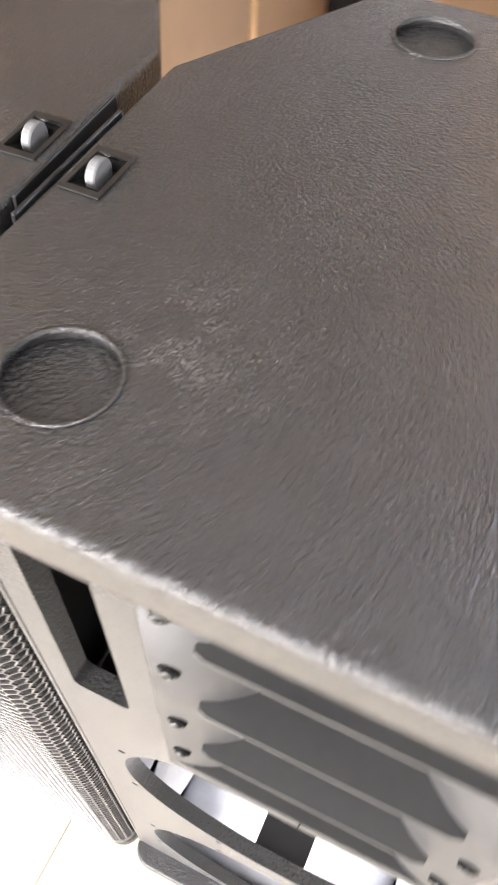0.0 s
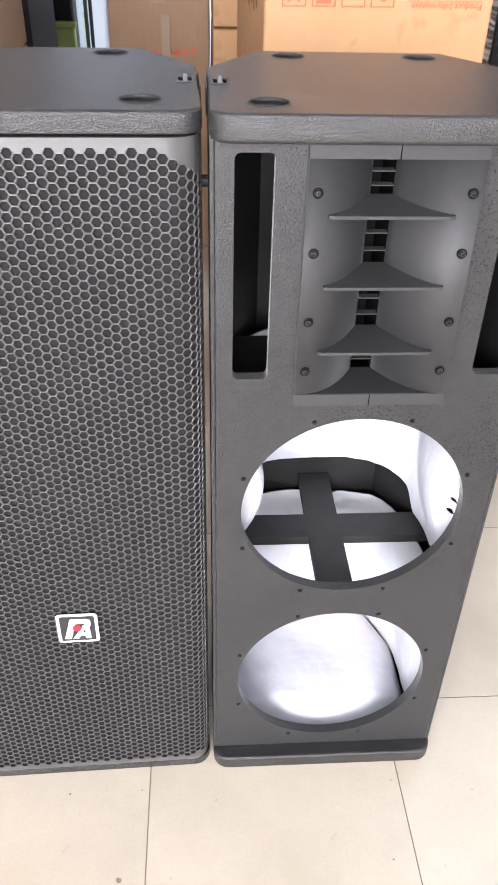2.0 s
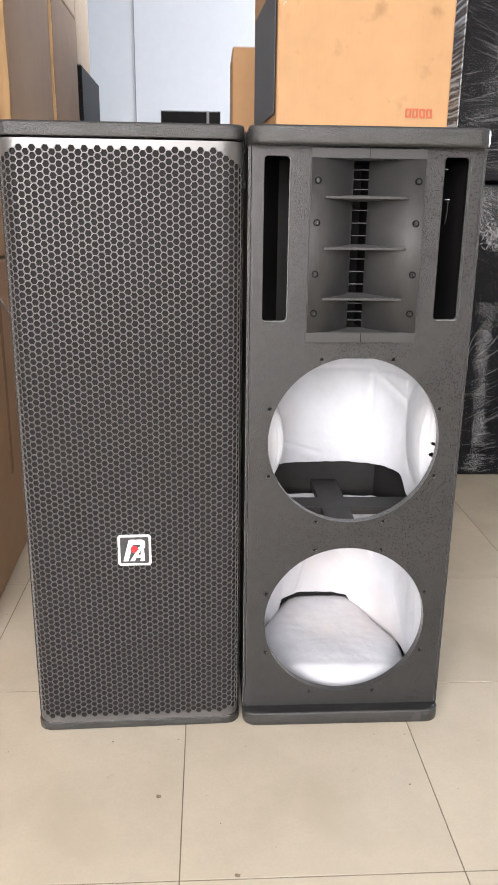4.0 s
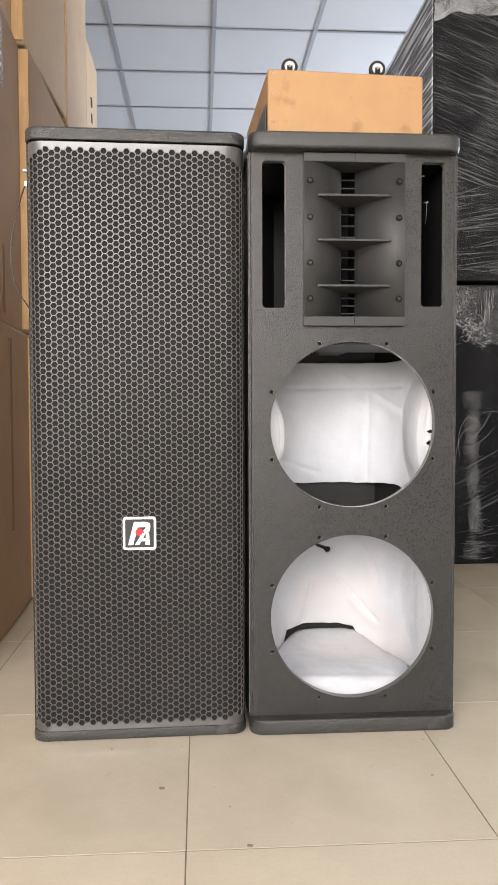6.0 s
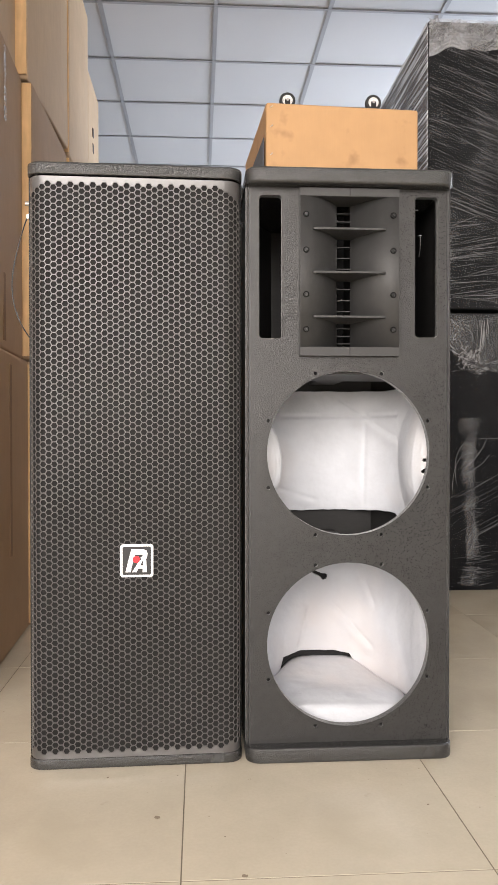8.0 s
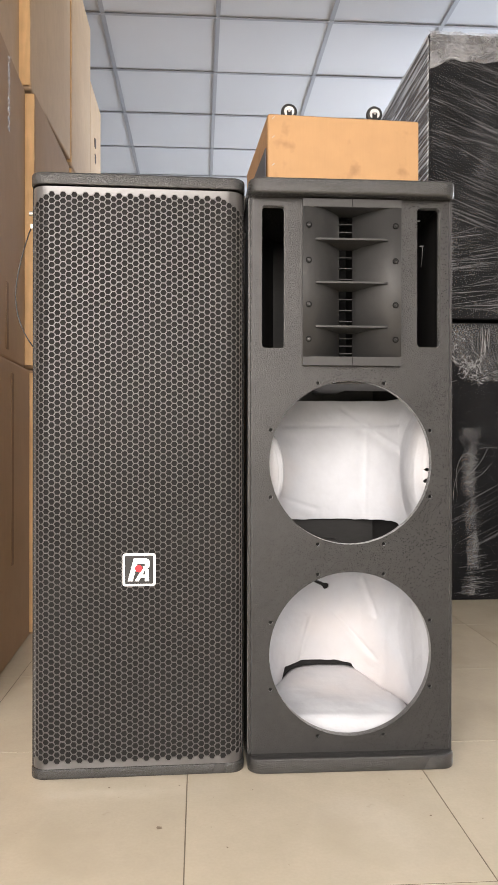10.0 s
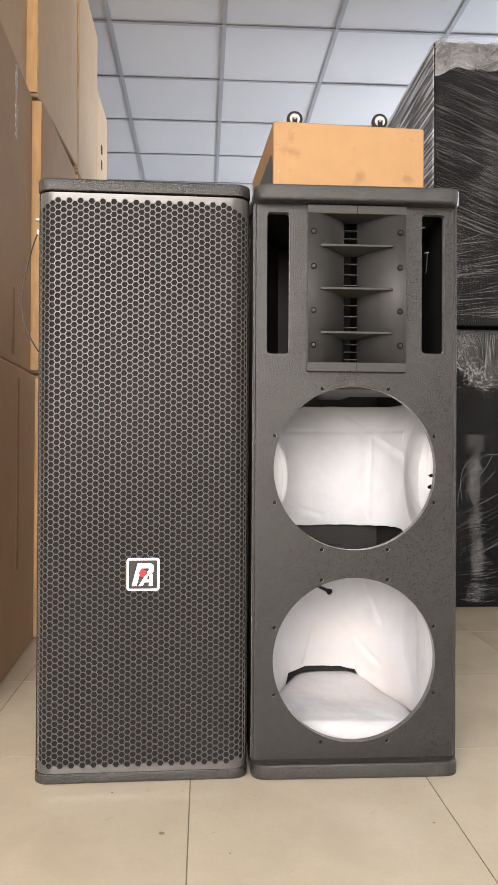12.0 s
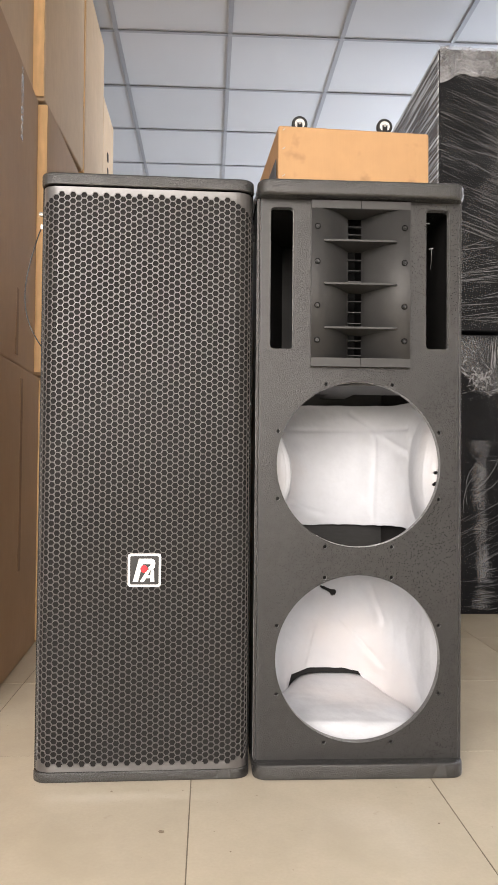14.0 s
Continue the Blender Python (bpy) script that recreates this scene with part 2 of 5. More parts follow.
def film_material(name, angle, cover, streak, span, patch=(0.0, 0.1), net=(0.4, 0.2)):
    """Stretch film: clear, with glossy streaks drawn along one direction, in patches."""
    m = bpy.data.materials.new(name)
    m.use_nodes = True
    nt = m.node_tree
    nt.nodes.remove(nt.nodes["Principled BSDF"])
    out = nt.nodes["Material Output"]

    def node(kind):
        return nt.nodes.new("ShaderNode" + kind)

    def span_of(fac, lo, hi, a, z):
        q = node("MapRange")
        q.inputs["From Min"].default_value, q.inputs["From Max"].default_value = lo, hi
        q.inputs["To Min"].default_value, q.inputs["To Max"].default_value = a, z
        nt.links.new(fac, q.inputs["Value"])
        return q.outputs[0]

    def math_of(op, p, q):
        k = node("Math")
        k.operation = op
        for i, v in enumerate((p, q)):
            if isinstance(v, float):
                k.inputs[i].default_value = v
            else:
                nt.links.new(v, k.inputs[i])
        return k.outputs[0]

    clear, gloss, mx = node("BsdfTransparent"), node("BsdfPrincipled"), node("MixShader")
    # the pale base colour carries part of the shine on the streaks
    gloss.inputs["Base Color"].default_value = (0.66, 0.67, 0.70, 1)
    gloss.inputs["Roughness"].default_value = 0.15
    co, mp, mp2 = node("TexCoord"), node("Mapping"), node("Mapping")
    mp.inputs["Rotation"].default_value = (0, radians(angle), 0)
    mp2.inputs["Scale"].default_value = streak
    nt.links.new(co.outputs["Object"], mp.inputs["Vector"])
    nt.links.new(mp.outputs[0], mp2.inputs["Vector"])
    wide = node("TexNoise")
    wide.inputs["Scale"].default_value, wide.inputs["Detail"].default_value = 3.0, 2.0
    nt.links.new(co.outputs["Object"], wide.inputs["Vector"])
    bp = node("Bump")
    if span:
        t = node("TexNoise")
        t.inputs["Scale"].default_value, t.inputs["Detail"].default_value, t.inputs["Distortion"].default_value = 1.0, 4.0, 0.2
        if len(span) == 1:
            t.inputs["Detail"].default_value, t.inputs["Distortion"].default_value = 1.0, 0.0
        nt.links.new(mp2.outputs[0], t.inputs["Vector"])
        height = t.outputs["Fac"]
        if len(span) == 1:
            # thin drawn creases that break off in patches
            line = span_of(math_of("ABSOLUTE", math_of("SUBTRACT", height, 0.5), 0.0), span[0], 0.0, 0.0, cover[1])
            broken = node("TexNoise")
            broken.inputs["Scale"].default_value, broken.inputs["Detail"].default_value = 11.0, 2.0
            nt.links.new(co.outputs["Object"], broken.inputs["Vector"])
            line = math_of("MULTIPLY", line, span_of(broken.outputs["Fac"], 0.42, 0.60, 0.15, 1.0))
            fac = math_of("ADD", math_of("MULTIPLY", line, span_of(wide.outputs["Fac"], *patch, 0.10, 1.0)), cover[0])
        else:
            fac = math_of("MULTIPLY", span_of(height, *span, *cover), span_of(wide.outputs["Fac"], *patch, 0.12, 1.0))
        bp.inputs["Strength"].default_value, bp.inputs["Distance"].default_value = 0.9, 0.004
    else:
        # crumpled film: a net of thin straight creases of two sizes over a cloudy sheet
        def ridge(scale, width, peak):
            t = node("TexVoronoi")
            t.feature = "DISTANCE_TO_EDGE"
            t.inputs["Scale"].default_value = scale
            nt.links.new(mp2.outputs[0], t.inputs["Vector"])
            return t.outputs["Distance"], span_of(t.outputs["Distance"], width, 0.0, 0.0, peak)

        cloud = node("TexNoise")
        cloud.inputs["Scale"].default_value, cloud.inputs["Detail"].default_value = 11.0, 4.0
        nt.links.new(co.outputs["Object"], cloud.inputs["Vector"])
        height, coarse = ridge(1.0, 0.10, net[0])
        _, fine = ridge(2.7, 0.14, net[1])
        lines = math_of("MULTIPLY", math_of("MAXIMUM", coarse, fine), span_of(cloud.outputs["Fac"], 0.40, 0.60, 0.15, 1.0))
        fac = math_of("ADD", span_of(cloud.outputs["Fac"], 0.35, 0.65, *cover), lines)
        bp.inputs["Strength"].default_value, bp.inputs["Distance"].default_value = 1.0, 0.008
    nt.links.new(height, bp.inputs["Height"])
    nt.links.new(bp.outputs[0], gloss.inputs["Normal"])
    nt.links.new(fac, mx.inputs[0])
    nt.links.new(clear.outputs[0], mx.inputs[1])
    nt.links.new(gloss.outputs[0], mx.inputs[2])
    nt.links.new(mx.outputs[0], out.inputs["Surface"])
    return m


FILM_DOWN = film_material("stretch_film_falling", -21, (0.012, 0.15), (1.6, 1.6, 130), (0.05,), (0.36, 0.54))
FILM_UP = film_material("stretch_film_rising", 26, (0.004, 0.05), (1.6, 1.6, 120), (0.035,), (0.44, 0.58))
FILM_STEEP = film_material("stretch_film_steep", 62, (0.16, 1.0), (3, 1.8, 170), (0.47, 0.61))
FILM_SLACK = film_material("slack_film", 4, (0.0, 0.085), (26, 26, 190), None, net=(0.04, 0.05))
FILM_FOLD = film_material("folded_film", 4, (0.03, 0.40), (20, 20, 170), (0.47, 0.68))
FILM_BUNCH = film_material("bunched_film", 18, (0.26, 0.44), (52, 52, 24), None, net=(0.10, 0.10))
FILM_HUNG = film_material("hung_film", 14, (0.035, 0.10), (38, 38, 22), None, net=(0.10, 0.08))

# opaque pale colours that paint the glints on the film's creases and strands
FILM_STRAND = material("film_strand_and_glint", (0.27, 0.27, 0.28), 0.25, grain=[(60, -0.4, (1, 1, 1))])
FILM_GLINT = material("crumple_glint", (0.40, 0.40, 0.41), 0.2, grain=[(60, -0.5, (1, 1, 1))])
FILM_WRINKLE = material("wrinkle_glint", (0.20, 0.20, 0.205), 0.25, grain=[(14, -0.7, (1, 1, 1))])

# ---- mesh helpers ----


def part(name, bm, mat, parent=None, label="", smooth=False, kind=""):
    me = bpy.data.meshes.new(name)
    if smooth:
        for f in bm.faces:
            f.smooth = True
    bm.to_mesh(me)
    bm.free()
    for m in mat if isinstance(mat, (list, tuple)) else (mat,):
        me.materials.append(m)
    ob = new(name, me)
    ob.parent = parent
    if label or kind:
        tagged(ob, label, kind=kind)
    return ob


def thing(name, at, label, category, group="", turn=0.0, kind=""):
    e = new(name)
    e.empty_display_size = 0.1
    e.matrix_basis = pose(*at, 0, 0, turn)
    return tagged(e, label, category, group, kind)


def box(bm, x0, x1, y0, y1, z0, z1, bevel=0.0, seg=2):
    vs = [bm.verts.new((x, y, z)) for x in (x0, x1) for y in (y0, y1) for z in (z0, z1)]
    fs = [bm.faces.new([vs[i] for i in q]) for q in ((0, 1, 3, 2), (4, 6, 7, 5), (0, 4, 5, 1), (2, 3, 7, 6), (0, 2, 6, 4), (1, 5, 7, 3))]
    if bevel:
        es = list({e for f in fs for e in f.edges})
        bmesh.ops.bevel(bm, geom=es, offset=bevel, segments=seg, profile=0.5, affect="EDGES")
    return bm


def one_box(*a, **k):
    return box(bmesh.new(), *a, **k)


def cyl(bm, at, r, h, axis="z", seg=24, r2=None):
    """A capped cylinder from at, h long along the axis."""
    r2 = r if r2 is None else r2
    turn = {"z": Matrix(), "y": Matrix.Rotation(radians(-90), 4, "X"), "x": Matrix.Rotation(radians(90), 4, "Y")}[axis]
    m = Matrix.Translation(at) @ turn
    a = [bm.verts.new(m @ Vector((r * math.cos(i * math.tau / seg), r * math.sin(i * math.tau / seg), 0))) for i in range(seg)]
    b = [bm.verts.new(m @ Vector((r2 * math.cos(i * math.tau / seg), r2 * math.sin(i * math.tau / seg), h))) for i in range(seg)]
    for i in range(seg):
        bm.faces.new((a[i], a[(i + 1) % seg], b[(i + 1) % seg], b[i]))
    bm.faces.new(a[::-1])
    bm.faces.new(b)
    return bm


def lathe(bm, profile, at, axis="z", seg=32, close=False):
    """profile: (radius, height) pairs."""
    turn = {"z": Matrix(), "y": Matrix.Rotation(radians(-90), 4, "X"), "x": Matrix.Rotation(radians(90), 4, "Y")}[axis]
    m = Matrix.Translation(at) @ turn
    rings = [[bm.verts.new(m @ Vector((r * math.cos(i * math.tau / seg), r * math.sin(i * math.tau / seg), h))) for i in range(seg)] for r, h in profile]
    pairs = list(zip(rings, rings[1:])) + ([(rings[-1], rings[0])] if close else [])
    for p, q in pairs:
        for i in range(seg):
            bm.faces.new((p[i], p[(i + 1) % seg], q[(i + 1) % seg], q[i]))
    if not close:
        bm.faces.new(rings[0][::-1])
        bm.faces.new(rings[-1])
    return bm


def rounded(points, radii, seg=6):
    """A closed outline with each corner rounded by its radius."""
    out, n = [], len(points)
    for i, (p, r) in enumerate(zip(points, radii)):
        p, a, b = Vector(p), Vector(points[i - 1]), Vector(points[(i + 1) % n])
        if r <= 0:
            out.append(tuple(p))
            continue
        u, v = (a - p).normalized(), (b - p).normalized()
        half = u.angle(v) / 2
        d = r / math.tan(half)
        c = p + (u + v).normalized() * (r / math.sin(half))
        s, e = p + u * d - c, p + v * d - c
        turn = s.angle_signed(e)
        for k in range(seg + 1):
            w = s.copy()
            w.rotate(Matrix.Rotation(-turn * k / seg, 2))
            out.append(tuple(c + w))
    return out


def inset(points, d):
    """A convex, anticlockwise outline moved inwards by d."""
    out, n = [], len(points)
    for i in range(n):
        p, a, b = Vector(points[i]), Vector(points[i - 1]), Vector(points[(i + 1) % n])
        u, v = (p - a).normalized(), (b - p).normalized()
        nu, nv = Vector((-u.y, u.x)), Vector((-v.y, v.x))
        s = nu + nv
        out.append(tuple(p + s * (d / max(0.2, s.dot(nu)))))
    return out


def circle(cx, cy, r, seg=40):
    return [(cx + r * math.cos(i * math.tau / seg), cy + r * math.sin(i * math.tau / seg)) for i in range(seg)]


def plate(outer, holes, lo, hi, put):
    """A solid plate with real openings; put(u, v, w) lays the outline's u, v and the thickness w into space."""
    bm = bmesh.new()
    loops = []
    for loop in (outer, *holes):
        vs = [bm.verts.new((u, v, 0)) for u, v in loop]
        loops.append(vs)
        for i in range(len(vs)):
            bm.edges.new((vs[i - 1], vs[i]))
    bmesh.ops.triangle_fill(bm, edges=list(bm.edges), use_beauty=True, use_dissolve=False, normal=(0, 0, 1))
    flat = [[(v.co.x, v.co.y) for v in f.verts] for f in bm.faces]
    rims = [[(v.co.x, v.co.y) for v in vs] for vs in loops]
    bm.free()
    bm = bmesh.new()
    seen = {}

    def at(u, v, w):
        key = (round(u, 6), round(v, 6), w)
        if key not in seen:
            seen[key] = bm.verts.new(put(u, v, w))
        return seen[key]

    for tri in flat:
        for w in (lo, hi):
            try:
                bm.faces.new([at(u, v, w) for u, v in tri])
            except ValueError:
                pass
    for rim in rims:
        for i in range(len(rim)):
            a, b = rim[i - 1], rim[i]
            bm.faces.new((at(*a, lo), at(*b, lo), at(*b, hi), at(*a, hi)))
    bmesh.ops.recalc_face_normals(bm, faces=bm.faces)
    return bm


def slab(outline, z0, z1, r_top, r_bottom, holes=(), steps=4):
    """A slab of that outline with rounded rims and openings let into its top."""
    bm = bmesh.new()
    rings = []
    for k in range(steps + 1):
        a = k / steps * math.pi / 2
        rings.append((inset(outline, r_bottom * (1 - math.sin(a))), z0 + r_bottom * (1 - math.cos(a))))
    for k in range(steps + 1):
        a = k / steps * math.pi / 2
        rings.append((inset(outline, r_top * (1 - math.cos(a))), z1 - r_top * (1 - math.sin(a))))
    vs = [[bm.verts.new((x, y, z)) for x, y in ring] for ring, z in rings]
    n = len(outline)
    for p, q in zip(vs, vs[1:]):
        for i in range(n):
            f = bm.faces.new((p[i - 1], p[i], q[i], q[i - 1]))
            f.smooth = True
    bm.faces.new(vs[0][::-1])
    top = vs[-1]
    if not holes:
        bm.faces.new(top)
        return bm
    edges = [bm.edges.get((top[i - 1], top[i])) for i in range(n)]
    for h in holes:
        hv = [bm.verts.new((x, y, z1)) for x, y in h]
        low = [bm.verts.new((x, y, z1 - 0.006)) for x, y in h]
        for i in range(len(hv)):
            edges.append(bm.edges.new((hv[i - 1], hv[i])))
        for i in range(len(hv)):
            bm.faces.new((hv[i - 1], hv[i], low[i], low[i - 1]))
        bm.faces.new(low)
    bmesh.ops.triangle_fill(bm, edges=edges, use_beauty=True, use_dissolve=False, normal=(0, 0, 1))
    bmesh.ops.recalc_face_normals(bm, faces=bm.faces)
    return bm


def tube(name, points, r, mat, parent=None):
    cu = bpy.data.curves.new(name, "CURVE")
    cu.dimensions, cu.bevel_depth, cu.bevel_resolution = "3D", r, 3
    sp = cu.splines.new("NURBS")
    sp.points.add(len(points) - 1)
    for p, q in zip(sp.points, points):
        p.co = (*q, 1)
    sp.order_u, sp.use_endpoint_u = 4, True
    cu.materials.append(mat)
    ob = new(name, cu)
    ob.parent = parent
    return ob
# ---- the room ----
X0, X1, Y0, Y1, TOP = -2.7, 3.4, -4.4, 5.3, 2.906


def wall(name, x0, x1, y0, y1, openings, along):
    """A wall slab with openings (a0, a1, z0, z1) cut through."""
    if along == "x":
        outer = [(x0, -0.1), (x1, -0.1), (x1, TOP + 0.15), (x0, TOP + 0.15)]
        bm = plate(outer, [[(a, c), (b, c), (b, d), (a, d)] for a, b, c, d in openings], y0, y1, lambda u, v, w: (u, w, v))
    else:
        outer = [(y0, -0.1), (y1, -0.1), (y1, TOP + 0.15), (y0, TOP + 0.15)]
        bm = plate(outer, [[(a, c), (b, c), (b, d), (a, d)] for a, b, c, d in openings], x0, x1, lambda u, v, w: (w, u, v))
    return part(name, bm, WALL, None, "white painted masonry wall of the store room", kind="structure")


wall("wall_north", X0, X1, Y1, Y1 + 0.15, [], "x")
wall("wall_south", X0, X1, Y0 - 0.15, Y0, [(-2.60, 0.20, 1.00, 2.80)], "x")
wall("wall_west", X0 - 0.15, X0, Y0 - 0.15, Y1 + 0.15, [], "y")
wall("wall_east", X1, X1 + 0.15, Y0 - 0.15, Y1 + 0.15, [(3.0, 5.2, 0.85, 2.55)], "y")

# a thin vertical joint on the far wall
part("trim", one_box(-0.874, -0.868, Y1 - 0.006, Y1 + 0.002, 0, TOP), TBAR, None, "thin vertical joint strip on the white wall", kind="structure")


def ceiling():
    bm = bmesh.new()
    gx, gy, s, rail = -0.226, 3.0, 0.598, 0.012
    nx0, nx1 = math.floor((X0 - gx) / s), math.ceil((X1 - gx) / s)
    ny0, ny1 = math.floor((Y0 - gy) / s), math.ceil((Y1 - gy) / s)
    clip = lambda v, lo, hi: max(lo, min(hi, v))
    for i in range(nx0, nx1):
        for j in range(ny0, ny1):
            a, b = clip(gx + i * s + rail, X0, X1), clip(gx + (i + 1) * s - rail, X0, X1)
            c, d = clip(gy + j * s + rail, Y0, Y1), clip(gy + (j + 1) * s - rail, Y0, Y1)
            if b - a < 0.02 or d - c < 0.02:
                continue
            q = random.uniform(0.004, 0.008)
            box(bm, a - 0.006, b + 0.006, c - 0.006, d + 0.006, TOP + q, TOP + 0.02)
    tiles = len(bm.faces)
    for i in range(nx0, nx1 + 1):
        x = clip(gx + i * s, X0 + rail, X1 - rail)
        box(bm, x - rail, x + rail, Y0, Y1, TOP, TOP + 0.003)
    for j in range(ny0, ny1 + 1):
        y = clip(gy + j * s, Y0 + rail, Y1 - rail)
        box(bm, X0, X1, y - rail * 0.7, y + rail * 0.7, TOP - 0.0015, TOP + 0.0015)
    box(bm, X0, X1, Y0, Y1, TOP + 0.03, TOP + 0.06)
    bm.faces.ensure_lookup_table()
    for f in bm.faces[tiles:]:
        f.material_index = 1
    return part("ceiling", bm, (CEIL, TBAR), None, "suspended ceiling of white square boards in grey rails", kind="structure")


ceiling()

# ---- loudspeaker cabinets ----
W, H, LIP = 0.2195, 1.249, -0.034
PLAN = [(-W, LIP), (W, LIP), (W, 0.243), (0.142, 0.388), (-0.142, 0.388), (-W, 0.243)]
CAP = rounded(PLAN, (0.030, 0.030, 0.012, 0.012, 0.012, 0.012))
BASE = rounded([(-W, -0.030), (W, -0.030), *PLAN[2:]], (0.030, 0.030, 0.012, 0.012, 0.012, 0.012))
BODY = [(-0.2185, 0.0), (0.2185, 0.0), (0.2185, 0.242), (0.140, 0.384), (-0.140, 0.384), (-0.2185, 0.242)]
CUPS = [(-0.150, 0.026), (0.150, 0.026), (-0.098, 0.342), (0.098, 0.342)]
Z_LO, Z_HI, FOOT, LATCH_X = 0.045, 1.216, 0.014, 0.2032


def caps(parent, z_lo=Z_LO, z_hi=Z_HI, top_paint=PAINT, r_low=0.0075):
    part("top_panel", slab(CAP, z_hi, H, 0.0045, r_low, [circle(x, y, 0.026, 28) for x, y in CUPS] + [[(s * LATCH_X + u, v) for u, v in ((-0.0087, 0.1258), (0.0087, 0.1258), (0.0087, 0.1542), (-0.0087, 0.1542))] for s in (-1, 1)]), top_paint, parent)
    part("base_panel", slab(BASE, FOOT, z_lo, 0.0045, 0.003), PAINT, parent)
    for x, y in CUPS:
        bm = bmesh.new()
        lathe(bm, [(0.0255, H - 0.001), (0.0255, H + 0.0006), (0.0238, H + 0.0006), (0.0238, H - 0.0055), (0.0255, H - 0.0055)], (x, y, 0), seg=28, close=True)
        part("foot_cup", bm, PAINT, parent, "moulded recess that takes a stacking foot", smooth=True)


def latches(parent, sides=(-1, 1)):
    """The folding rigging latch let into the upper rim of each side."""
    for s in sides:
        c = s * LATCH_X
        bm = plate([(c - 0.0112, 0.122), (c + 0.0112, 0.122), (c + 0.0112, 0.158), (c - 0.0112, 0.158)],
                   [[(c - 0.0085, 0.126), (c + 0.0085, 0.126), (c + 0.0085, 0.154), (c - 0.0085, 0.154)]], H + 0.0003, H + 0.0012, lambda u, v, w: (u, v, w))
        x = s * 0.2145
        latch = part("rigging_latch", bm, DARK_STEEL, parent, "black steel rigging latch in the rim")
        part("side_rail", one_box(min(x + s * 0.0052, x + s * 0.0072), max(x + s * 0.0052, x + s * 0.0072), 0.095, 0.19, H - 0.030, H + 0.001, 0.0008), DARK_STEEL, latch)
        part("recess", one_box(c - 0.0086, c + 0.0086, 0.1259, 0.1541, H - 0.0058, H - 0.0050), THROAT, latch, "black recess under the roller")
        for y in (0.1265, 0.1505):
            part("yoke", one_box(c - 0.0082, c + 0.0082, y, y + 0.0030, H - 0.0050, H - 0.0006, 0.0006), THROAT, latch)
        part("roller", lathe(bmesh.new(), [(0.0030, -0.0028), (0.0078, -0.0028), (0.0086, -0.0020), (0.0086, 0.0020), (0.0078, 0.0028), (0.0030, 0.0028)], (c, 0.140, H - 0.0010), "x", 24), ROLLER, latch, "pale grey roller")


def baffle_openings():
    holes = [circle(0, 0.658, 0.1738, 80), circle(0, 0.252, 0.1738, 80)]
    for cz in (0.656, 0.250):
        for k in range(8):
            a = radians(22.5 + 45 * k)
            holes.append(circle(0.185 * math.cos(a), cz + 0.185 * math.sin(a), 0.0042, 10))
    for x0, x1, z0, z1 in ((-0.190, -0.142, 0.900, 1.200), (0.142, 0.192, 0.904, 1.202)):
        holes.append(rounded([(x0, z0), (x1, z0), (x1, z1), (x0, z1)], (0.008,) * 4, 5))
    holes.append([(-0.101, 0.866), (0.101, 0.866), (0.101, 1.2155), (-0.101, 1.2155)])
    return holes


def upright(a, b, z0, z1, t, out=0.0):
    """A wall board between two plan points, t thick towards the inside."""
    a, b = Vector(a), Vector(b)
    d = (b - a).normalized()
    n = Vector((-d.y, d.x))
    bm = bmesh.new()
    pts = [a - n * out, b - n * out, b + n * t, a + n * t]
    lo = [bm.verts.new((p.x, p.y, z0)) for p in pts]
    hi = [bm.verts.new((p.x, p.y, z1)) for p in pts]
    for i in range(4):
        bm.faces.new((lo[i - 1], lo[i], hi[i], hi[i - 1]))
    bm.faces.new(lo[::-1])
    bm.faces.new(hi)
    return bm


def cross_brace(z):
    """Two boards halved over one another, from wall to wall and from front to back."""
    return plate([(-0.033, 0.019), (0.030, 0.019), (0.030, 0.168), (0.196, 0.168), (0.196, 0.234), (0.030, 0.234), (0.030, 0.365),
                  (-0.033, 0.365), (-0.033, 0.234), (-0.196, 0.234), (-0.196, 0.168), (-0.033, 0.168)], [], z, z + 0.018, lambda u, v, w: (u, v, w))


def shelf_brace(z):
    """The board under the horn chamber, cut away at both back corners."""
    outer = [(-0.196, 0.019), (0.196, 0.019), (0.196, 0.236), (0.032, 0.236), (0.032, 0.365), (-0.032, 0.365), (-0.032, 0.236), (-0.196, 0.236)]
    return plate(outer, [], z, z + 0.018, lambda u, v, w: (u, v, w))


def wadding_path(u):
    """A point of the inner lining's course, u from 0 (one front corner) to 1 (the other)."""
    pts = [Vector(p) for p in ((-0.1735, 0.0225), (-0.194, 0.030), (-0.194, 0.226), (-0.124, 0.358), (0.124, 0.358), (0.194, 0.226), (0.194, 0.030), (0.1735, 0.0225))]
    lens = [(b - a).length for a, b in zip(pts, pts[1:])]
    d = u * sum(lens)
    for a, b, l in zip(pts, pts[1:], lens):
        if d <= l or b is pts[-1]:
            w = (b - a).normalized()
            return a + w * min(d, l), Vector((w.y, -w.x))
        d -= l


# folds in the lining: from (x, z) to (x, z) on the back wall
FOLDS = [(-0.110, 0.742, 0.187, 0.745), (0.044, 0.789, 0.118, 0.742), (0.118, 0.742, 0.187, 0.684), (0.113, 0.742, 0.108, 0.520),
         (0.028, 0.260, 0.134, 0.154), (0.102, 0.355, 0.140, 0.260), (-0.036, 0.249, -0.063, 0.143), (-0.120, 0.560, -0.020, 0.530)]


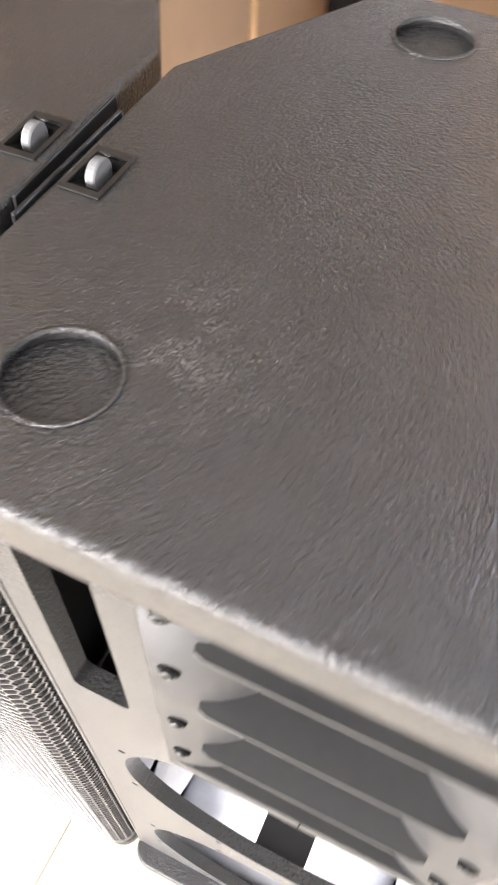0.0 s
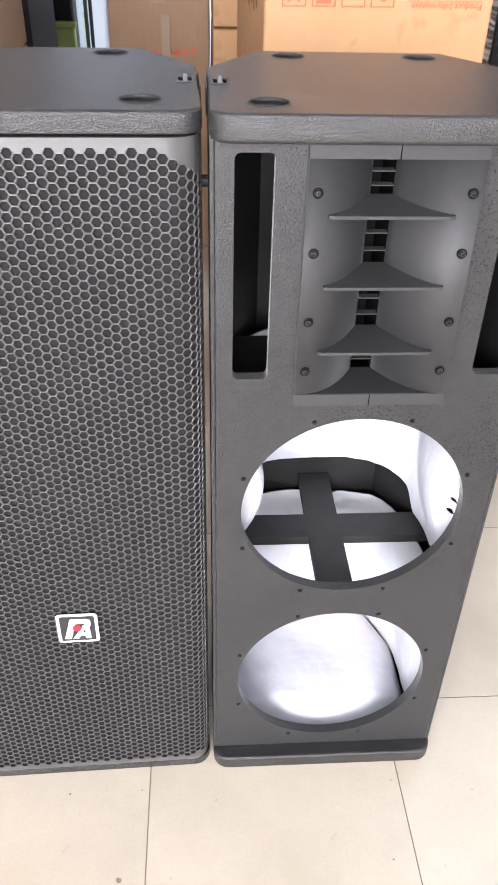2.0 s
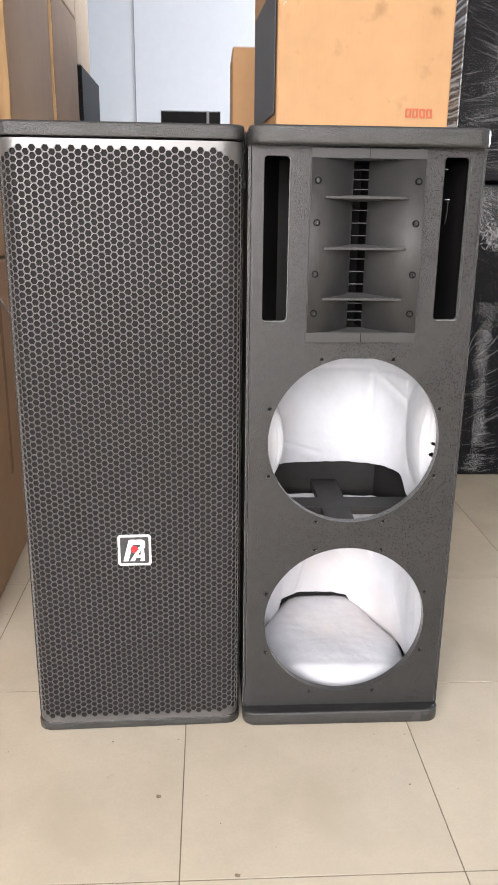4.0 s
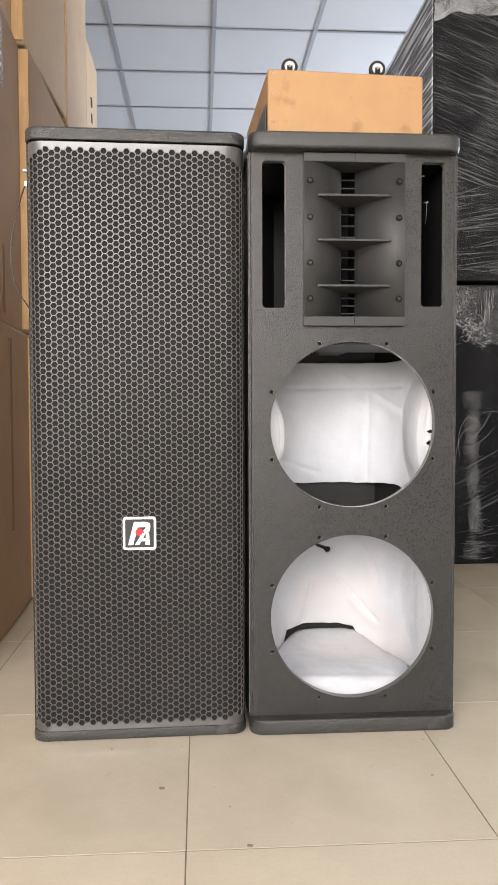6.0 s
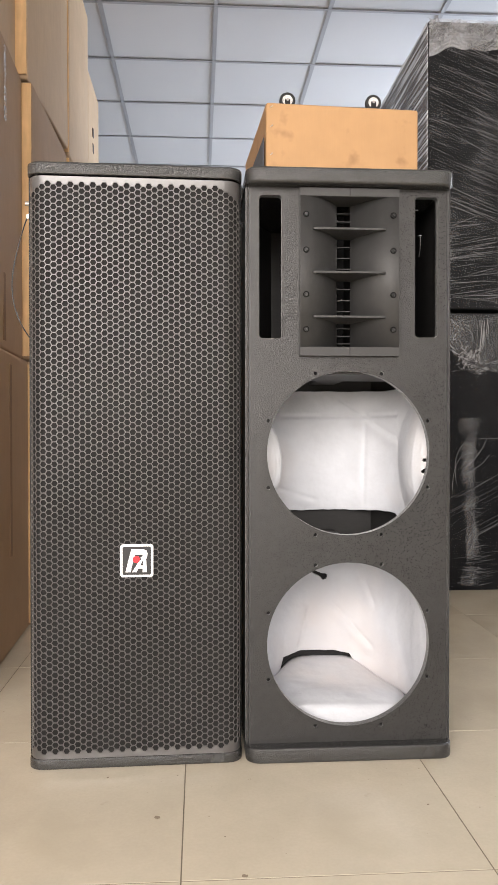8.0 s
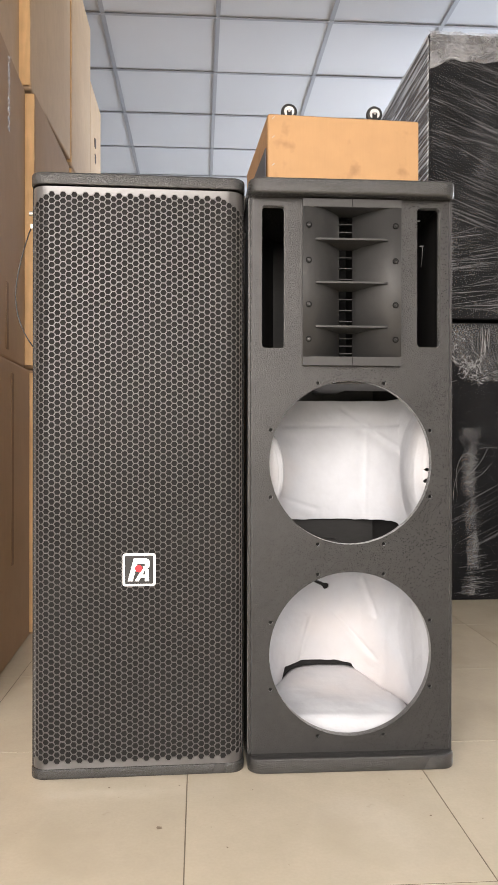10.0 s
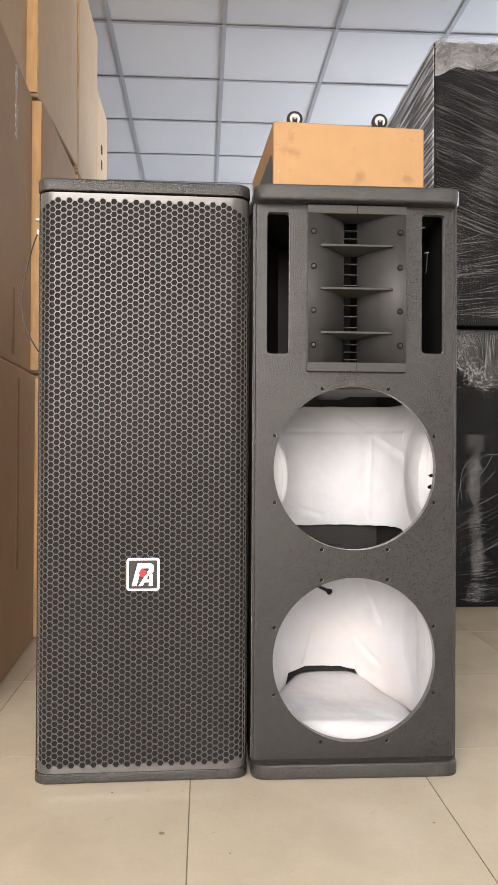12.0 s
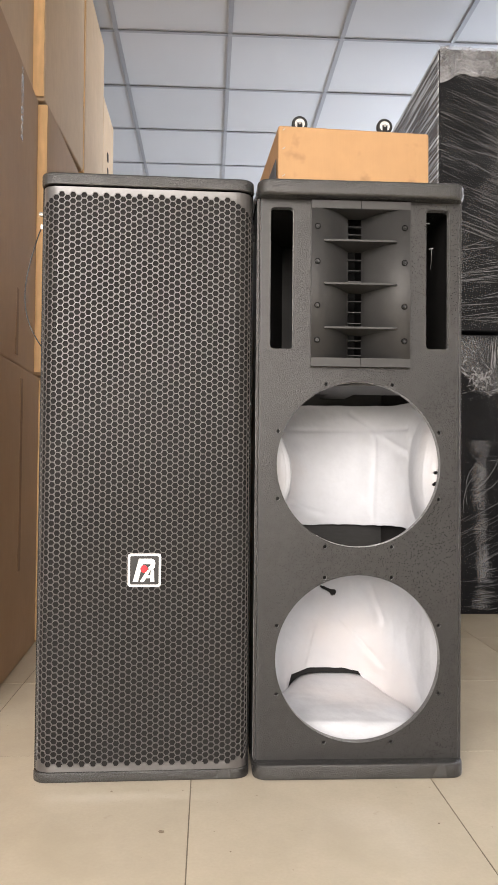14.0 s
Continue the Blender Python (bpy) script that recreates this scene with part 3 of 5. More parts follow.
def fold_depth(x, z):
    deep = 0.0
    for x0, z0, x1, z1 in FOLDS:
        dx, dz = x1 - x0, z1 - z0
        ln = math.hypot(dx, dz)
        t, d = ((x - x0) * dx + (z - z0) * dz) / ln ** 2, ((x - x0) * dz - (z - z0) * dx) / ln
        if -0.1 < t < 1.1:
            deep += (0.0034 * math.exp(-(d / 0.006) ** 2) - 0.003 * math.exp(-((d - 0.014) / 0.014) ** 2)) * min(1, (t + 0.1) * 6, (1.1 - t) * 6)
    return deep


def wadding(z0, z1, seed, puff=0.014, ragged=0.010, bulge=(0.05, 0.03), u0=0.0, u1=1.0, nu=400, nv=150, torn=False):
    bm = bmesh.new()
    grid = []
    for i in range(nu + 1):
        row = []
        u = u0 + (u1 - u0) * i / nu
        reach = 0.016 * min(1.0, 0.15 + min(u, 1 - u) * 8)
        near = [wadding_path(min(1, max(0, u + reach * k / 3))) for k in range(-15, 16)]
        p, n = sum((q for q, _ in near), Vector((0, 0))) / 31, sum((q for _, q in near), Vector((0, 0))).normalized()
        side, swell, tall = (abs(u - 0.105) / 0.090, bulge[0], 0.36) if u < 0.5 else (abs(u - 0.885) / 0.125, bulge[1], 0.42)
        lo = z0 + ragged * noise.noise((u * 9, seed, 0.3)) + 0.4 * ragged * noise.noise((u * 40, seed, 4.3))
        if torn:
            lo += (0.060 + 0.018 * math.sin((u - 0.36) * 11.9)) * min(1, max(0, min((u - 0.36) * 40, (0.63 - u) * 18)))
        if not torn:
            # the side walls' lining hangs lower than the back's
            low = max(0.0, min(1.0, (abs(u - 0.5) - 0.235) / 0.045))
            lo -= 0.043 * low * low * (3 - 2 * low)
        hi = z1 + ragged * noise.noise((u * 7, seed, 7.7)) + 0.4 * ragged * noise.noise((u * 36, seed, 2.3))
        for j in range(nv + 1):
            v = j / nv
            z = lo + (hi - lo) * v
            edge = math.sin(min(v, 1 - v, 0.25) * math.tau)
            h = 0.004 + 0.002 * min(1, min(u, 1 - u) * 20) + swell * max(0.0, 1 - side ** 2 - ((v - 0.5) / tall) ** 2) ** 1.2 * min(1, min(u, 1 - u) * 14) + puff * edge * (0.6 + 0.7 * noise.noise((p.x * 7 + seed, p.y * 7, z * 7))) + (0.0006 * noise.noise((p.x * 30, p.y * 30 + seed, z * 30)) if p.y > 0.24 else 0.0) - (fold_depth(p.x, z) if p.y > 0.24 else 0.0)
            q = p + n * h * min(1, min(u, 1 - u) * 30 + 0.02)
            row.append(bm.verts.new((q.x, q.y, z)))
        grid.append(row)
    for a, b in zip(grid, grid[1:]):
        for j in range(nv):
            c = (a[j].co + b[j + 1].co) / 2
            if torn and c.y > 0.25 and any(((c.x - x) * 0.9 - (c.z - z) * 0.43) ** 2 / p ** 2 + ((c.x - x) * 0.43 + (c.z - z) * 0.9) ** 2 / q ** 2 < 1
                                           for x, z, p, q in ((-0.010, 0.338, 0.022, 0.0045), (0.004, 0.331, 0.008, 0.0085))):
                continue
            if not torn and any((c.x - x) ** 2 / 0.0045 ** 2 + (c.z - z) ** 2 / h ** 2 < 1 and c.y < 0.06 for x, z, h in ((0.1765, 0.641, 0.0035), (0.1755, 0.616, 0.0050))):
                continue
            bm.faces.new((a[j], b[j], b[j + 1], a[j + 1]))
    # the sheet's back, against the board
    r = bmesh.ops.extrude_face_region(bm, geom=list(bm.faces))
    for v in r["geom"]:
        if isinstance(v, bmesh.types.BMVert):
            v.co.x *= 1.010
            v.co.y = max(v.co.y, 0.0215) if v.co.y < 0.05 else v.co.y * 1.005 + 0.002
    bmesh.ops.recalc_face_normals(bm, faces=bm.faces)
    return bm


def floor_wadding(seed):
    """The pillow of wadding that lies on the cabinet's floor and curls up at the back."""
    bm = bmesh.new()
    n = 44
    grid = []
    for i in range(n + 1):
        row = []
        for j in range(n + 1):
            a, b = -1 + 2 * i / n, j / n
            y = 0.022 + 0.343 * b
            half = 0.186 if y < 0.225 else 0.186 - (y - 0.225) * 0.5
            x = a * half
            z = 0.052 + 0.042 * (1 - a ** 6) * min(1, b * 6) + 0.031 * b ** 2.4 * (1 - 0.5 * a * a)
            z += 0.007 * noise.noise((x * 8 + seed, y * 8, 0)) + 0.0005 * noise.noise((x * 40, y * 40 + seed, 3))
            row.append(bm.verts.new((x, y, z)))
        grid.append(row)
    for p, q in zip(grid, grid[1:]):
        for j in range(n):
            bm.faces.new((p[j], q[j], q[j + 1], p[j + 1]))
    rim = [e for e in bm.edges if e.is_boundary]
    r = bmesh.ops.extrude_edge_only(bm, edges=rim)
    low = [v for v in r["geom"] if isinstance(v, bmesh.types.BMVert)]
    for v in low:
        v.co.z = 0.047
    bmesh.ops.contextual_create(bm, geom=[e for e in bm.edges if e.is_boundary])
    bmesh.ops.recalc_face_normals(bm, faces=bm.faces)
    return bm


HORN_IN, HORN_Y, THROAT_Y = 0.1045, -0.012, 0.062


def flare(d):
    """Half width and depth of the horn, d from 0 at the mouth's rim to 1 at the throat."""
    return HORN_IN - (HORN_IN - 0.0145) * d, HORN_Y + (THROAT_Y - HORN_Y) * d ** 2.3


def horn(parent):
    top, low, n = 1.197, 0.8810, 14
    root = part("horn", plate([(-0.105, 0.863), (0.105, 0.863), (0.105, 1.2135), (-0.105, 1.2135)],
                              [[(-HORN_IN, low), (HORN_IN, low), (HORN_IN, top), (-HORN_IN, top)]], HORN_Y, 0.0, lambda u, v, w: (u, w, v)),
                HORN, parent, "dark grey moulded horn with four stacked cells")
    for s in (-1, 1):
        bm = bmesh.new()
        rows = []
        for k in range(n + 1):
            x, y = flare(k / n)
            rows.append([bm.verts.new((s * x + (s * 0.001 if back else 0), y + back, z)) for back in (0.0, 0.0035) for z in (low, top)])
        for p, q in zip(rows, rows[1:]):
            for i, j in ((0, 1), (1, 3), (3, 2), (2, 0)):
                f = bm.faces.new((p[i], p[j], q[j], q[i]))
                f.smooth = (i, j) == (0, 1)
        bm.faces.new([rows[-1][i] for i in (0, 1, 3, 2)])
        bmesh.ops.recalc_face_normals(bm, faces=bm.faces)
        part("flare_wall", bm, HORN, root)
    for z0, z1 in ((top - 0.0006, top + 0.0035), (low - 0.0035, low + 0.0006)):
        bm = bmesh.new()
        lo = [bm.verts.new((flare(k / n)[0] - 0.0003, flare(k / n)[1] + 0.0012, z0)) for k in range(n + 1)]
        lo += [bm.verts.new((-flare(k / n)[0] + 0.0003, flare(k / n)[1] + 0.0012, z0)) for k in range(n, -1, -1)]
        f = bm.faces.new(lo)
        r = bmesh.ops.extrude_face_region(bm, geom=[f])
        for v in r["geom"]:
            if isinstance(v, bmesh.types.BMVert):
                v.co.z = z1
        bmesh.ops.recalc_face_normals(bm, faces=bm.faces)
        part("mouth_plate", bm, HORN, root)
    for z in (1.129, 1.038, 0.945):
        bm = bmesh.new()
        ring_lo, ring_hi = [], []
        side = [(0.070, HORN_Y - 0.0015), (0.0765, HORN_Y + 0.0005)] + [flare(0.30 + 0.70 * k / n) for k in range(n + 1)]
        for s, pts in ((1, side), (-1, side[::-1])):
            for x, y in pts:
                th = 0.0020 + 0.05 * max(0, y - HORN_Y)
                ring_lo.append(bm.verts.new((s * x, y, z - th)))
                ring_hi.append(bm.verts.new((s * x, y, z + th)))
        bm.faces.new(ring_lo[::-1])
        bm.faces.new(ring_hi)
        m = len(ring_lo)
        for i in range(m):
            bm.faces.new((ring_lo[i - 1], ring_lo[i], ring_hi[i], ring_hi[i - 1]))
        bmesh.ops.recalc_face_normals(bm, faces=bm.faces)
        part("divider_fin", bm, HORN, root)
    part("throat", one_box(-0.030, 0.030, THROAT_Y + 0.075, THROAT_Y + 0.08, low, top), THROAT, root, "black throat behind the vanes")
    for s in (-1, 1):
        part("throat_cheek", one_box(min(s * 0.0145, s * 0.019), max(s * 0.0145, s * 0.019), THROAT_Y + 0.001, THROAT_Y + 0.0745, low, top), THROAT, root)
    edges = [low, 0.945, 1.038, 1.129, top]
    for a, b in zip(edges, edges[1:]):
        for k in range(3):
            z = a + (b - a) * (0.24 + 0.26 * k)
            part("vane", one_box(-0.0145, 0.0145, THROAT_Y - 0.001, THROAT_Y + 0.012, z - 0.0008, z + 0.0008), HORN, root)
    for z0, z1 in ((top, 1.2133), (0.8632, low)):
        part("seam", one_box(-0.0006, 0.0006, HORN_Y - 0.0008, HORN_Y + 0.002, z0, z1), THROAT, root, "dark seam between the horn halves")
    for s in (-1, 1):
        for z in (1.158, 1.084, 0.991, 0.918):
            bm = lathe(bmesh.new(), [(0.0064, HORN_Y + 0.0040), (0.0064, HORN_Y - 0.0006), (0.0048, HORN_Y - 0.0006), (0.0044, HORN_Y + 0.0040)], (s * 0.0925, 0, z), "y", 20, True)
            scr = part("screw", bm, THROAT, root, "black socket-head screw in a countersunk hole")
            bm = lathe(bmesh.new(), [(0.0040, HORN_Y - 0.0002), (0.0040, HORN_Y - 0.0026), (0.0034, HORN_Y - 0.0032), (0.0019, HORN_Y - 0.0032), (0.0017, HORN_Y - 0.0006)], (s * 0.0925, 0, z), "y", 18)
            part("screw_head", bm, DARK_STEEL, scr)
    return root


def open_cabinet(at):
    c = thing("loudspeaker_cabinet", at, "empty black textured column loudspeaker cabinet, grille off, woofer holes open", "loudspeaker", "pair of column loudspeakers")
    part("baffle", plate([(-0.2122, Z_LO), (0.2122, Z_LO), (0.2122, Z_HI), (-0.2122, Z_HI)], baffle_openings(), 0.0, 0.018, lambda u, v, w: (u, w, v)), BOARD, c,
         "textured black front board with woofer, port and horn openings")
    names = ("side_panel", "corner_panel", "back_panel", "corner_panel", "side_panel")
    for s in (-1, 1):
        part("edge_strip", one_box(min(s * 0.2134, s * 0.2185), max(s * 0.2134, s * 0.2185), -0.0006, 0.0175, Z_LO, Z_HI, 0.0012), BOARD, c, "edge of the side board beside the front board")
    ring = [(0.2185, 0.018), *BODY[2:], (-0.2185, 0.018)]
    for nm, a, b in zip(names, ring, ring[1:]):
        part(nm, upright(a, b, Z_LO, Z_HI, 0.016), PANEL, c)
    caps(c, top_paint=scuffed(PAINT, (-0.112, 0.058, H), 0.055))
    latches(c)
    for cz in (0.656, 0.250):
        for k in range(8):
            a = radians(22.5 + 45 * k)
            part("insert_nut", cyl(bmesh.new(), (0.185 * math.cos(a), 0.006, cz + 0.185 * math.sin(a)), 0.0043, 0.011, "y", 10), THROAT, c, "black threaded insert in the screw hole")
    part("inner_brace", cross_brace(0.434), PAINT_IN, c, "dark cross of boards inside the cabinet")
    part("inner_shelf", shelf_brace(0.826), PAINT_IN, c, "dark board under the horn chamber")
    for z0, z1, seed, puff, rag in ((0.503, 0.808, 3.1, 0.010, 0.004), (0.062, 0.416, 8.4, 0.012, 0.008)):
        part("wadding", wadding(z0, z1, seed, puff, rag, (0.016, 0.010) if z0 < 0.2 else (0.056, 0.022), torn=z0 < 0.2), WADDING, c, "white polyester wadding lining the walls", smooth=True)
    part("floor_wadding", floor_wadding(2.7), WADDING, c, "white polyester wadding on the cabinet floor", smooth=True)
    horn(c)
    # loose ends of cable inside the port
    tube("cable_end", [(0.149, 0.034, 1.183), (0.153, 0.030, 1.1825), (0.157, 0.029, 1.182)], 0.0011, GREY, c)
    tube("cable_end", [(0.158, 0.036, 1.128), (0.162, 0.031, 1.129), (0.166, 0.031, 1.128)], 0.0009, GREY, c)
    tube("cable", [(0.163, 0.033, 1.128), (0.1635, 0.034, 1.11), (0.163, 0.036, 1.095), (0.162, 0.040, 1.085)], 0.0012, DARK_STEEL, c)
    return c


PITCH = 0.01302
COL = PITCH * math.sqrt(3) / 2
FLAT, BEND = 0.1835, 0.0320


def wrap(u, v, w):
    """Lays the grille's sheet round the front: flat, a bend at each side, then back. w: into the depth."""
    s, a = (1 if u >= 0 else -1), abs(u)
    y0 = -0.031
    if a <= FLAT:
        return (u, y0 + w, v)
    arc = BEND * math.pi / 2
    if a <= FLAT + arc:
        t = (a - FLAT) / BEND
        return (s * (FLAT + (BEND - w) * math.sin(t)), y0 + BEND - (BEND - w) * math.cos(t), v)
    return (s * (FLAT + BEND - w), y0 + BEND + (a - FLAT - arc), v)


def grille(parent):
    """One sheet of perforated steel: hexagonal holes, solid along its upper and lower hems."""
    lo, hi = 0.0365, 1.2205
    cols, first, last, shift = 21, 0.0585, 1.2035, -0.0065
    verts, faces, index = [], [], {}

    def vert(u, v, w):
        v = max(lo, min(hi, v))
        key = (round(u, 6), round(v, 6), w)
        if key not in index:
            index[key] = len(verts)
            verts.append(wrap(u, v, w))
        return index[key]

    R, T = PITCH / math.sqrt(3), 0.0015
    hole = 0.855
    rows = int((hi - lo) / PITCH) + 6
    for i in range(-cols, cols + 1):
        cu = i * COL + shift
        for j in range(-1, rows):
            cv = first + (j - 2 + (0.0 if i % 2 else 0.5)) * PITCH
            if cv + PITCH / 2 < lo or cv - PITCH / 2 > hi:
                continue
            ring = [(cu + R * math.cos(k * math.pi / 3), cv + R * math.sin(k * math.pi / 3)) for k in range(6)]
            drop = PITCH * (0.5 * max(0, abs(i) - 15))
            solid = cv > last + 0.004 - drop or cv < first - 0.004 - PITCH * 0.5 + drop * 0.3
            out = [vert(u, v, 0.0) for u, v in ring]
            if len(set(out)) < 4:
                continue
            if solid:
                faces.append(list(dict.fromkeys(out)))
                continue
            mid = [vert(cu + (u - cu) * (hole + 0.05), cv + (v - cv) * (hole + 0.05), -0.00005) for u, v in ring]
            inn = [vert(cu + (u - cu) * hole, cv + (v - cv) * hole, 0.0004) for u, v in ring]
            bck = [vert(cu + (u - cu) * hole, cv + (v - cv) * hole, T) for u, v in ring]
            for k in range(6):
                n = (k + 1) % 6
                faces += [[out[k], out[n], mid[n], mid[k]], [mid[k], mid[n], inn[n], inn[k]], [inn[k], inn[n], bck[n], bck[k]]]
    me = bpy.data.meshes.new("grille")
    me.from_pydata(verts, [], faces)
    for f in me.polygons:
        f.use_smooth = len(f.vertices) > 4
    me.materials.append(GRILLE)
    ob = new("grille", me)
    ob.parent = parent
    tagged(ob, "black steel grille punched with hexagonal holes")
    # the foam behind it
    bm = bmesh.new()
    rows = []
    for k in range(33):
        u = -0.232 + 0.464 * k / 32
        rows.append([bm.verts.new(wrap(u, z, d)) for d in (0.0045, 0.010) for z in (lo, hi)])
    for p, q in zip(rows, rows[1:]):
        for i, j in ((0, 1), (1, 3), (3, 2), (2, 0)):
            bm.faces.new((p[i], p[j], q[j], q[i]))
    part("foam", bm, FOAM, parent, "dark foam sheet behind the grille")


def badge(parent, x, z):
    s = 0.0336
    y = -0.0335
    plate_ob = part("badge", plate(rounded([(-s, -s), (s, -s), (s, s), (-s, s)], (0.006,) * 4), [], y - 0.0015, y, lambda u, v, w: (x + u, w, z + v)), WHITE, parent, "square white and black badge with a red dot")
    t = s - 0.0048
    part("field", plate(rounded([(-t, -t), (t, -t), (t, t), (-t, t)], (0.003,) * 4), [], y - 0.0022, y - 0.0014, lambda u, v, w: (x + u, w, z + v)), BLACK, plate_ob)
    lay = lambda u, v, w: (x + u * 0.0275, w, z + v * 0.0275)
    strokes = [[(-0.84, -0.85), (-0.47, -0.85), (-0.02, 0.85), (-0.40, 0.85)],
               [(-0.12, 0.46), (-0.02, 0.85), (0.52, 0.85), (0.74, 0.74), (0.80, 0.52), (0.76, 0.22), (0.62, 0.04), (0.34, 0.04), (0.28, 0.24), (0.42, 0.30), (0.46, 0.46)],
               [(-0.34, -0.85), (-0.02, -0.85), (0.46, 0.03), (0.20, 0.03)],
               [(0.42, -0.85), (0.74, -0.85), (0.70, 0.03), (0.47, 0.03)],
               [(0.12, -0.58), (0.43, -0.58), (0.44, -0.36), (0.25, -0.36)]]
    for st in strokes:
        part("emblem_stroke", plate(st, [], y - 0.0030, y - 0.0021, lay), WHITE, plate_ob)
    part("emblem_dot", plate(circle(-0.03, 0.10, 0.27, 20), [], y - 0.0036, y - 0.0029, lay), RED, plate_ob)


def grilled_cabinet(at, turn):
    c = thing("loudspeaker", at, "black column loudspeaker behind a hexagonal steel grille with a square badge", "loudspeaker", "pair of column loudspeakers", turn)
    part("body", slab(BODY, 0.036, 1.2240, 0.001, 0.001), PAINT, c)
    caps(c, 0.036, 1.2240, r_low=0.0025)
    latches(c)
    grille(c)
    badge(c, 0.0012, 0.4400)
    part("side_knob", cyl(bmesh.new(), (0.214, 0.050, 1.150), 0.0075, 0.013, "x", 12), RUBBER, c, "black rubber knob on the side")
    part("wire_screw", cyl(bmesh.new(), (-0.236, 0.055, 1.188), 0.005, 0.020, "x", 12), STEEL, c, "bright screw that holds a safety wire")
    tube("safety_wire", [(-0.229, 0.055, 1.186), (-0.222, 0.055, 1.176), (-0.232, 0.055, 1.162), (-0.250, 0.072, 1.12), (-0.272, 0.07, 1.03), (-0.262, 0.066, 0.955), (-0.236, 0.06, 0.912), (-0.216, 0.05, 0.890)], 0.0014, DARK_STEEL, c)
    part("wire_clip", one_box(-0.2335, -0.2285, 0.053, 0.058, 1.156, 1.166, 0.001), WHITE, c, "white crimp on the safety wire")
    return c


open_cabinet((0, 0, -FOOT))
grilled_cabinet((-0.446, 0.005, -FOOT), 1.6)

# ---- cartons ----


def carton_body(w, d, h, seed, bulge=0.006):
    bm = bmesh.new()
    n = 14

    def face(f):
        g = [[bm.verts.new(f(i / n, j / n)) for j in range(n + 1)] for i in range(n + 1)]
        for a, b in zip(g, g[1:]):
            for j in range(n):
                bm.faces.new((a[j], b[j], b[j + 1], a[j + 1]))

    def lift(s, t, key):
        e = min(s, 1 - s, t, 1 - t)
        return bulge * min(1, e * 5) * (0.5 + noise.noise((s * 3 + seed, t * 3, key)))

    hw = w / 2
    face(lambda s, t: (-hw + w * s, -lift(s, t, 1), h * t))
    face(lambda s, t: (-hw + w * s, d + lift(s, t, 2), h * t))
    face(lambda s, t: (-hw - lift(s, t, 3), d * s, h * t))
    face(lambda s, t: (hw + lift(s, t, 4), d * s, h * t))
    face(lambda s, t: (-hw + w * s, d * t, 0))
    face(lambda s, t: (-hw + w * s, d * t, h - 0.2 * abs(lift(s, t, 6))))
    bmesh.ops.remove_doubles(bm, verts=bm.verts, dist=0.0005)
    bmesh.ops.recalc_face_normals(bm, faces=bm.faces)
    edges = [e for e in bm.edges if len(e.link_faces) == 2 and e.calc_face_angle(0) > 1.0]
    bmesh.ops.bevel(bm, geom=edges, offset=0.009, segments=3, profile=0.5, affect="EDGES")
    return bm


def carton(at, w, d, h, label, mat=None, seed=0.0, turn=0.0, tape=True, group="stacked cartons"):
    """A closed carton; at: the middle of its front lower edge."""
    c = thing("carton", at, label, "carton", group, turn)
    part("carton_body", carton_body(w, d, h, seed), mat or CARTON, c, smooth=False)
    if tape:
        # the top flaps meet under a strip of tape that runs over both ends
        bm = bmesh.new()
        box(bm, -0.027, 0.027, -0.009, d + 0.009, h + 0.0004, h + 0.0012)
        box(bm, -0.027, 0.027, -0.0092, -0.0080, h - 0.025, h + 0.0012)
        part("tape", bm, TAPE, c, "strip of brown packing tape")
    return c


def edge_strip(c, x0, x1, y, z0, z1):
    """A raw, ragged cardboard edge standing at a carton's front corner."""
    bm = bmesh.new()
    n = 30
    rows = []
    for k in range(n + 1):
        z = z0 + (z1 - z0) * k / n
        a, b = 0.004 * noise.noise((z * 9, x0, 1)), 0.004 * noise.noise((z * 13, x0, 5))
        rows.append([bm.verts.new(p) for p in ((x0 + a, y, z), (x1 + b, y - 0.002 * abs(a) * 100, z), (x1 + b, y + 0.006, z), (x0 + a, y + 0.006, z))])
    for p, q in zip(rows, rows[1:]):
        for i in range(4):
            bm.faces.new((p[i - 1], p[i], q[i], q[i - 1]))
    bm.faces.new(rows[0])
    bm.faces.new(rows[-1][::-1])
    bmesh.ops.recalc_face_normals(bm, faces=bm.faces)
    return part("carton_edge", bm, WOOD, c, "pale raw cardboard edge")


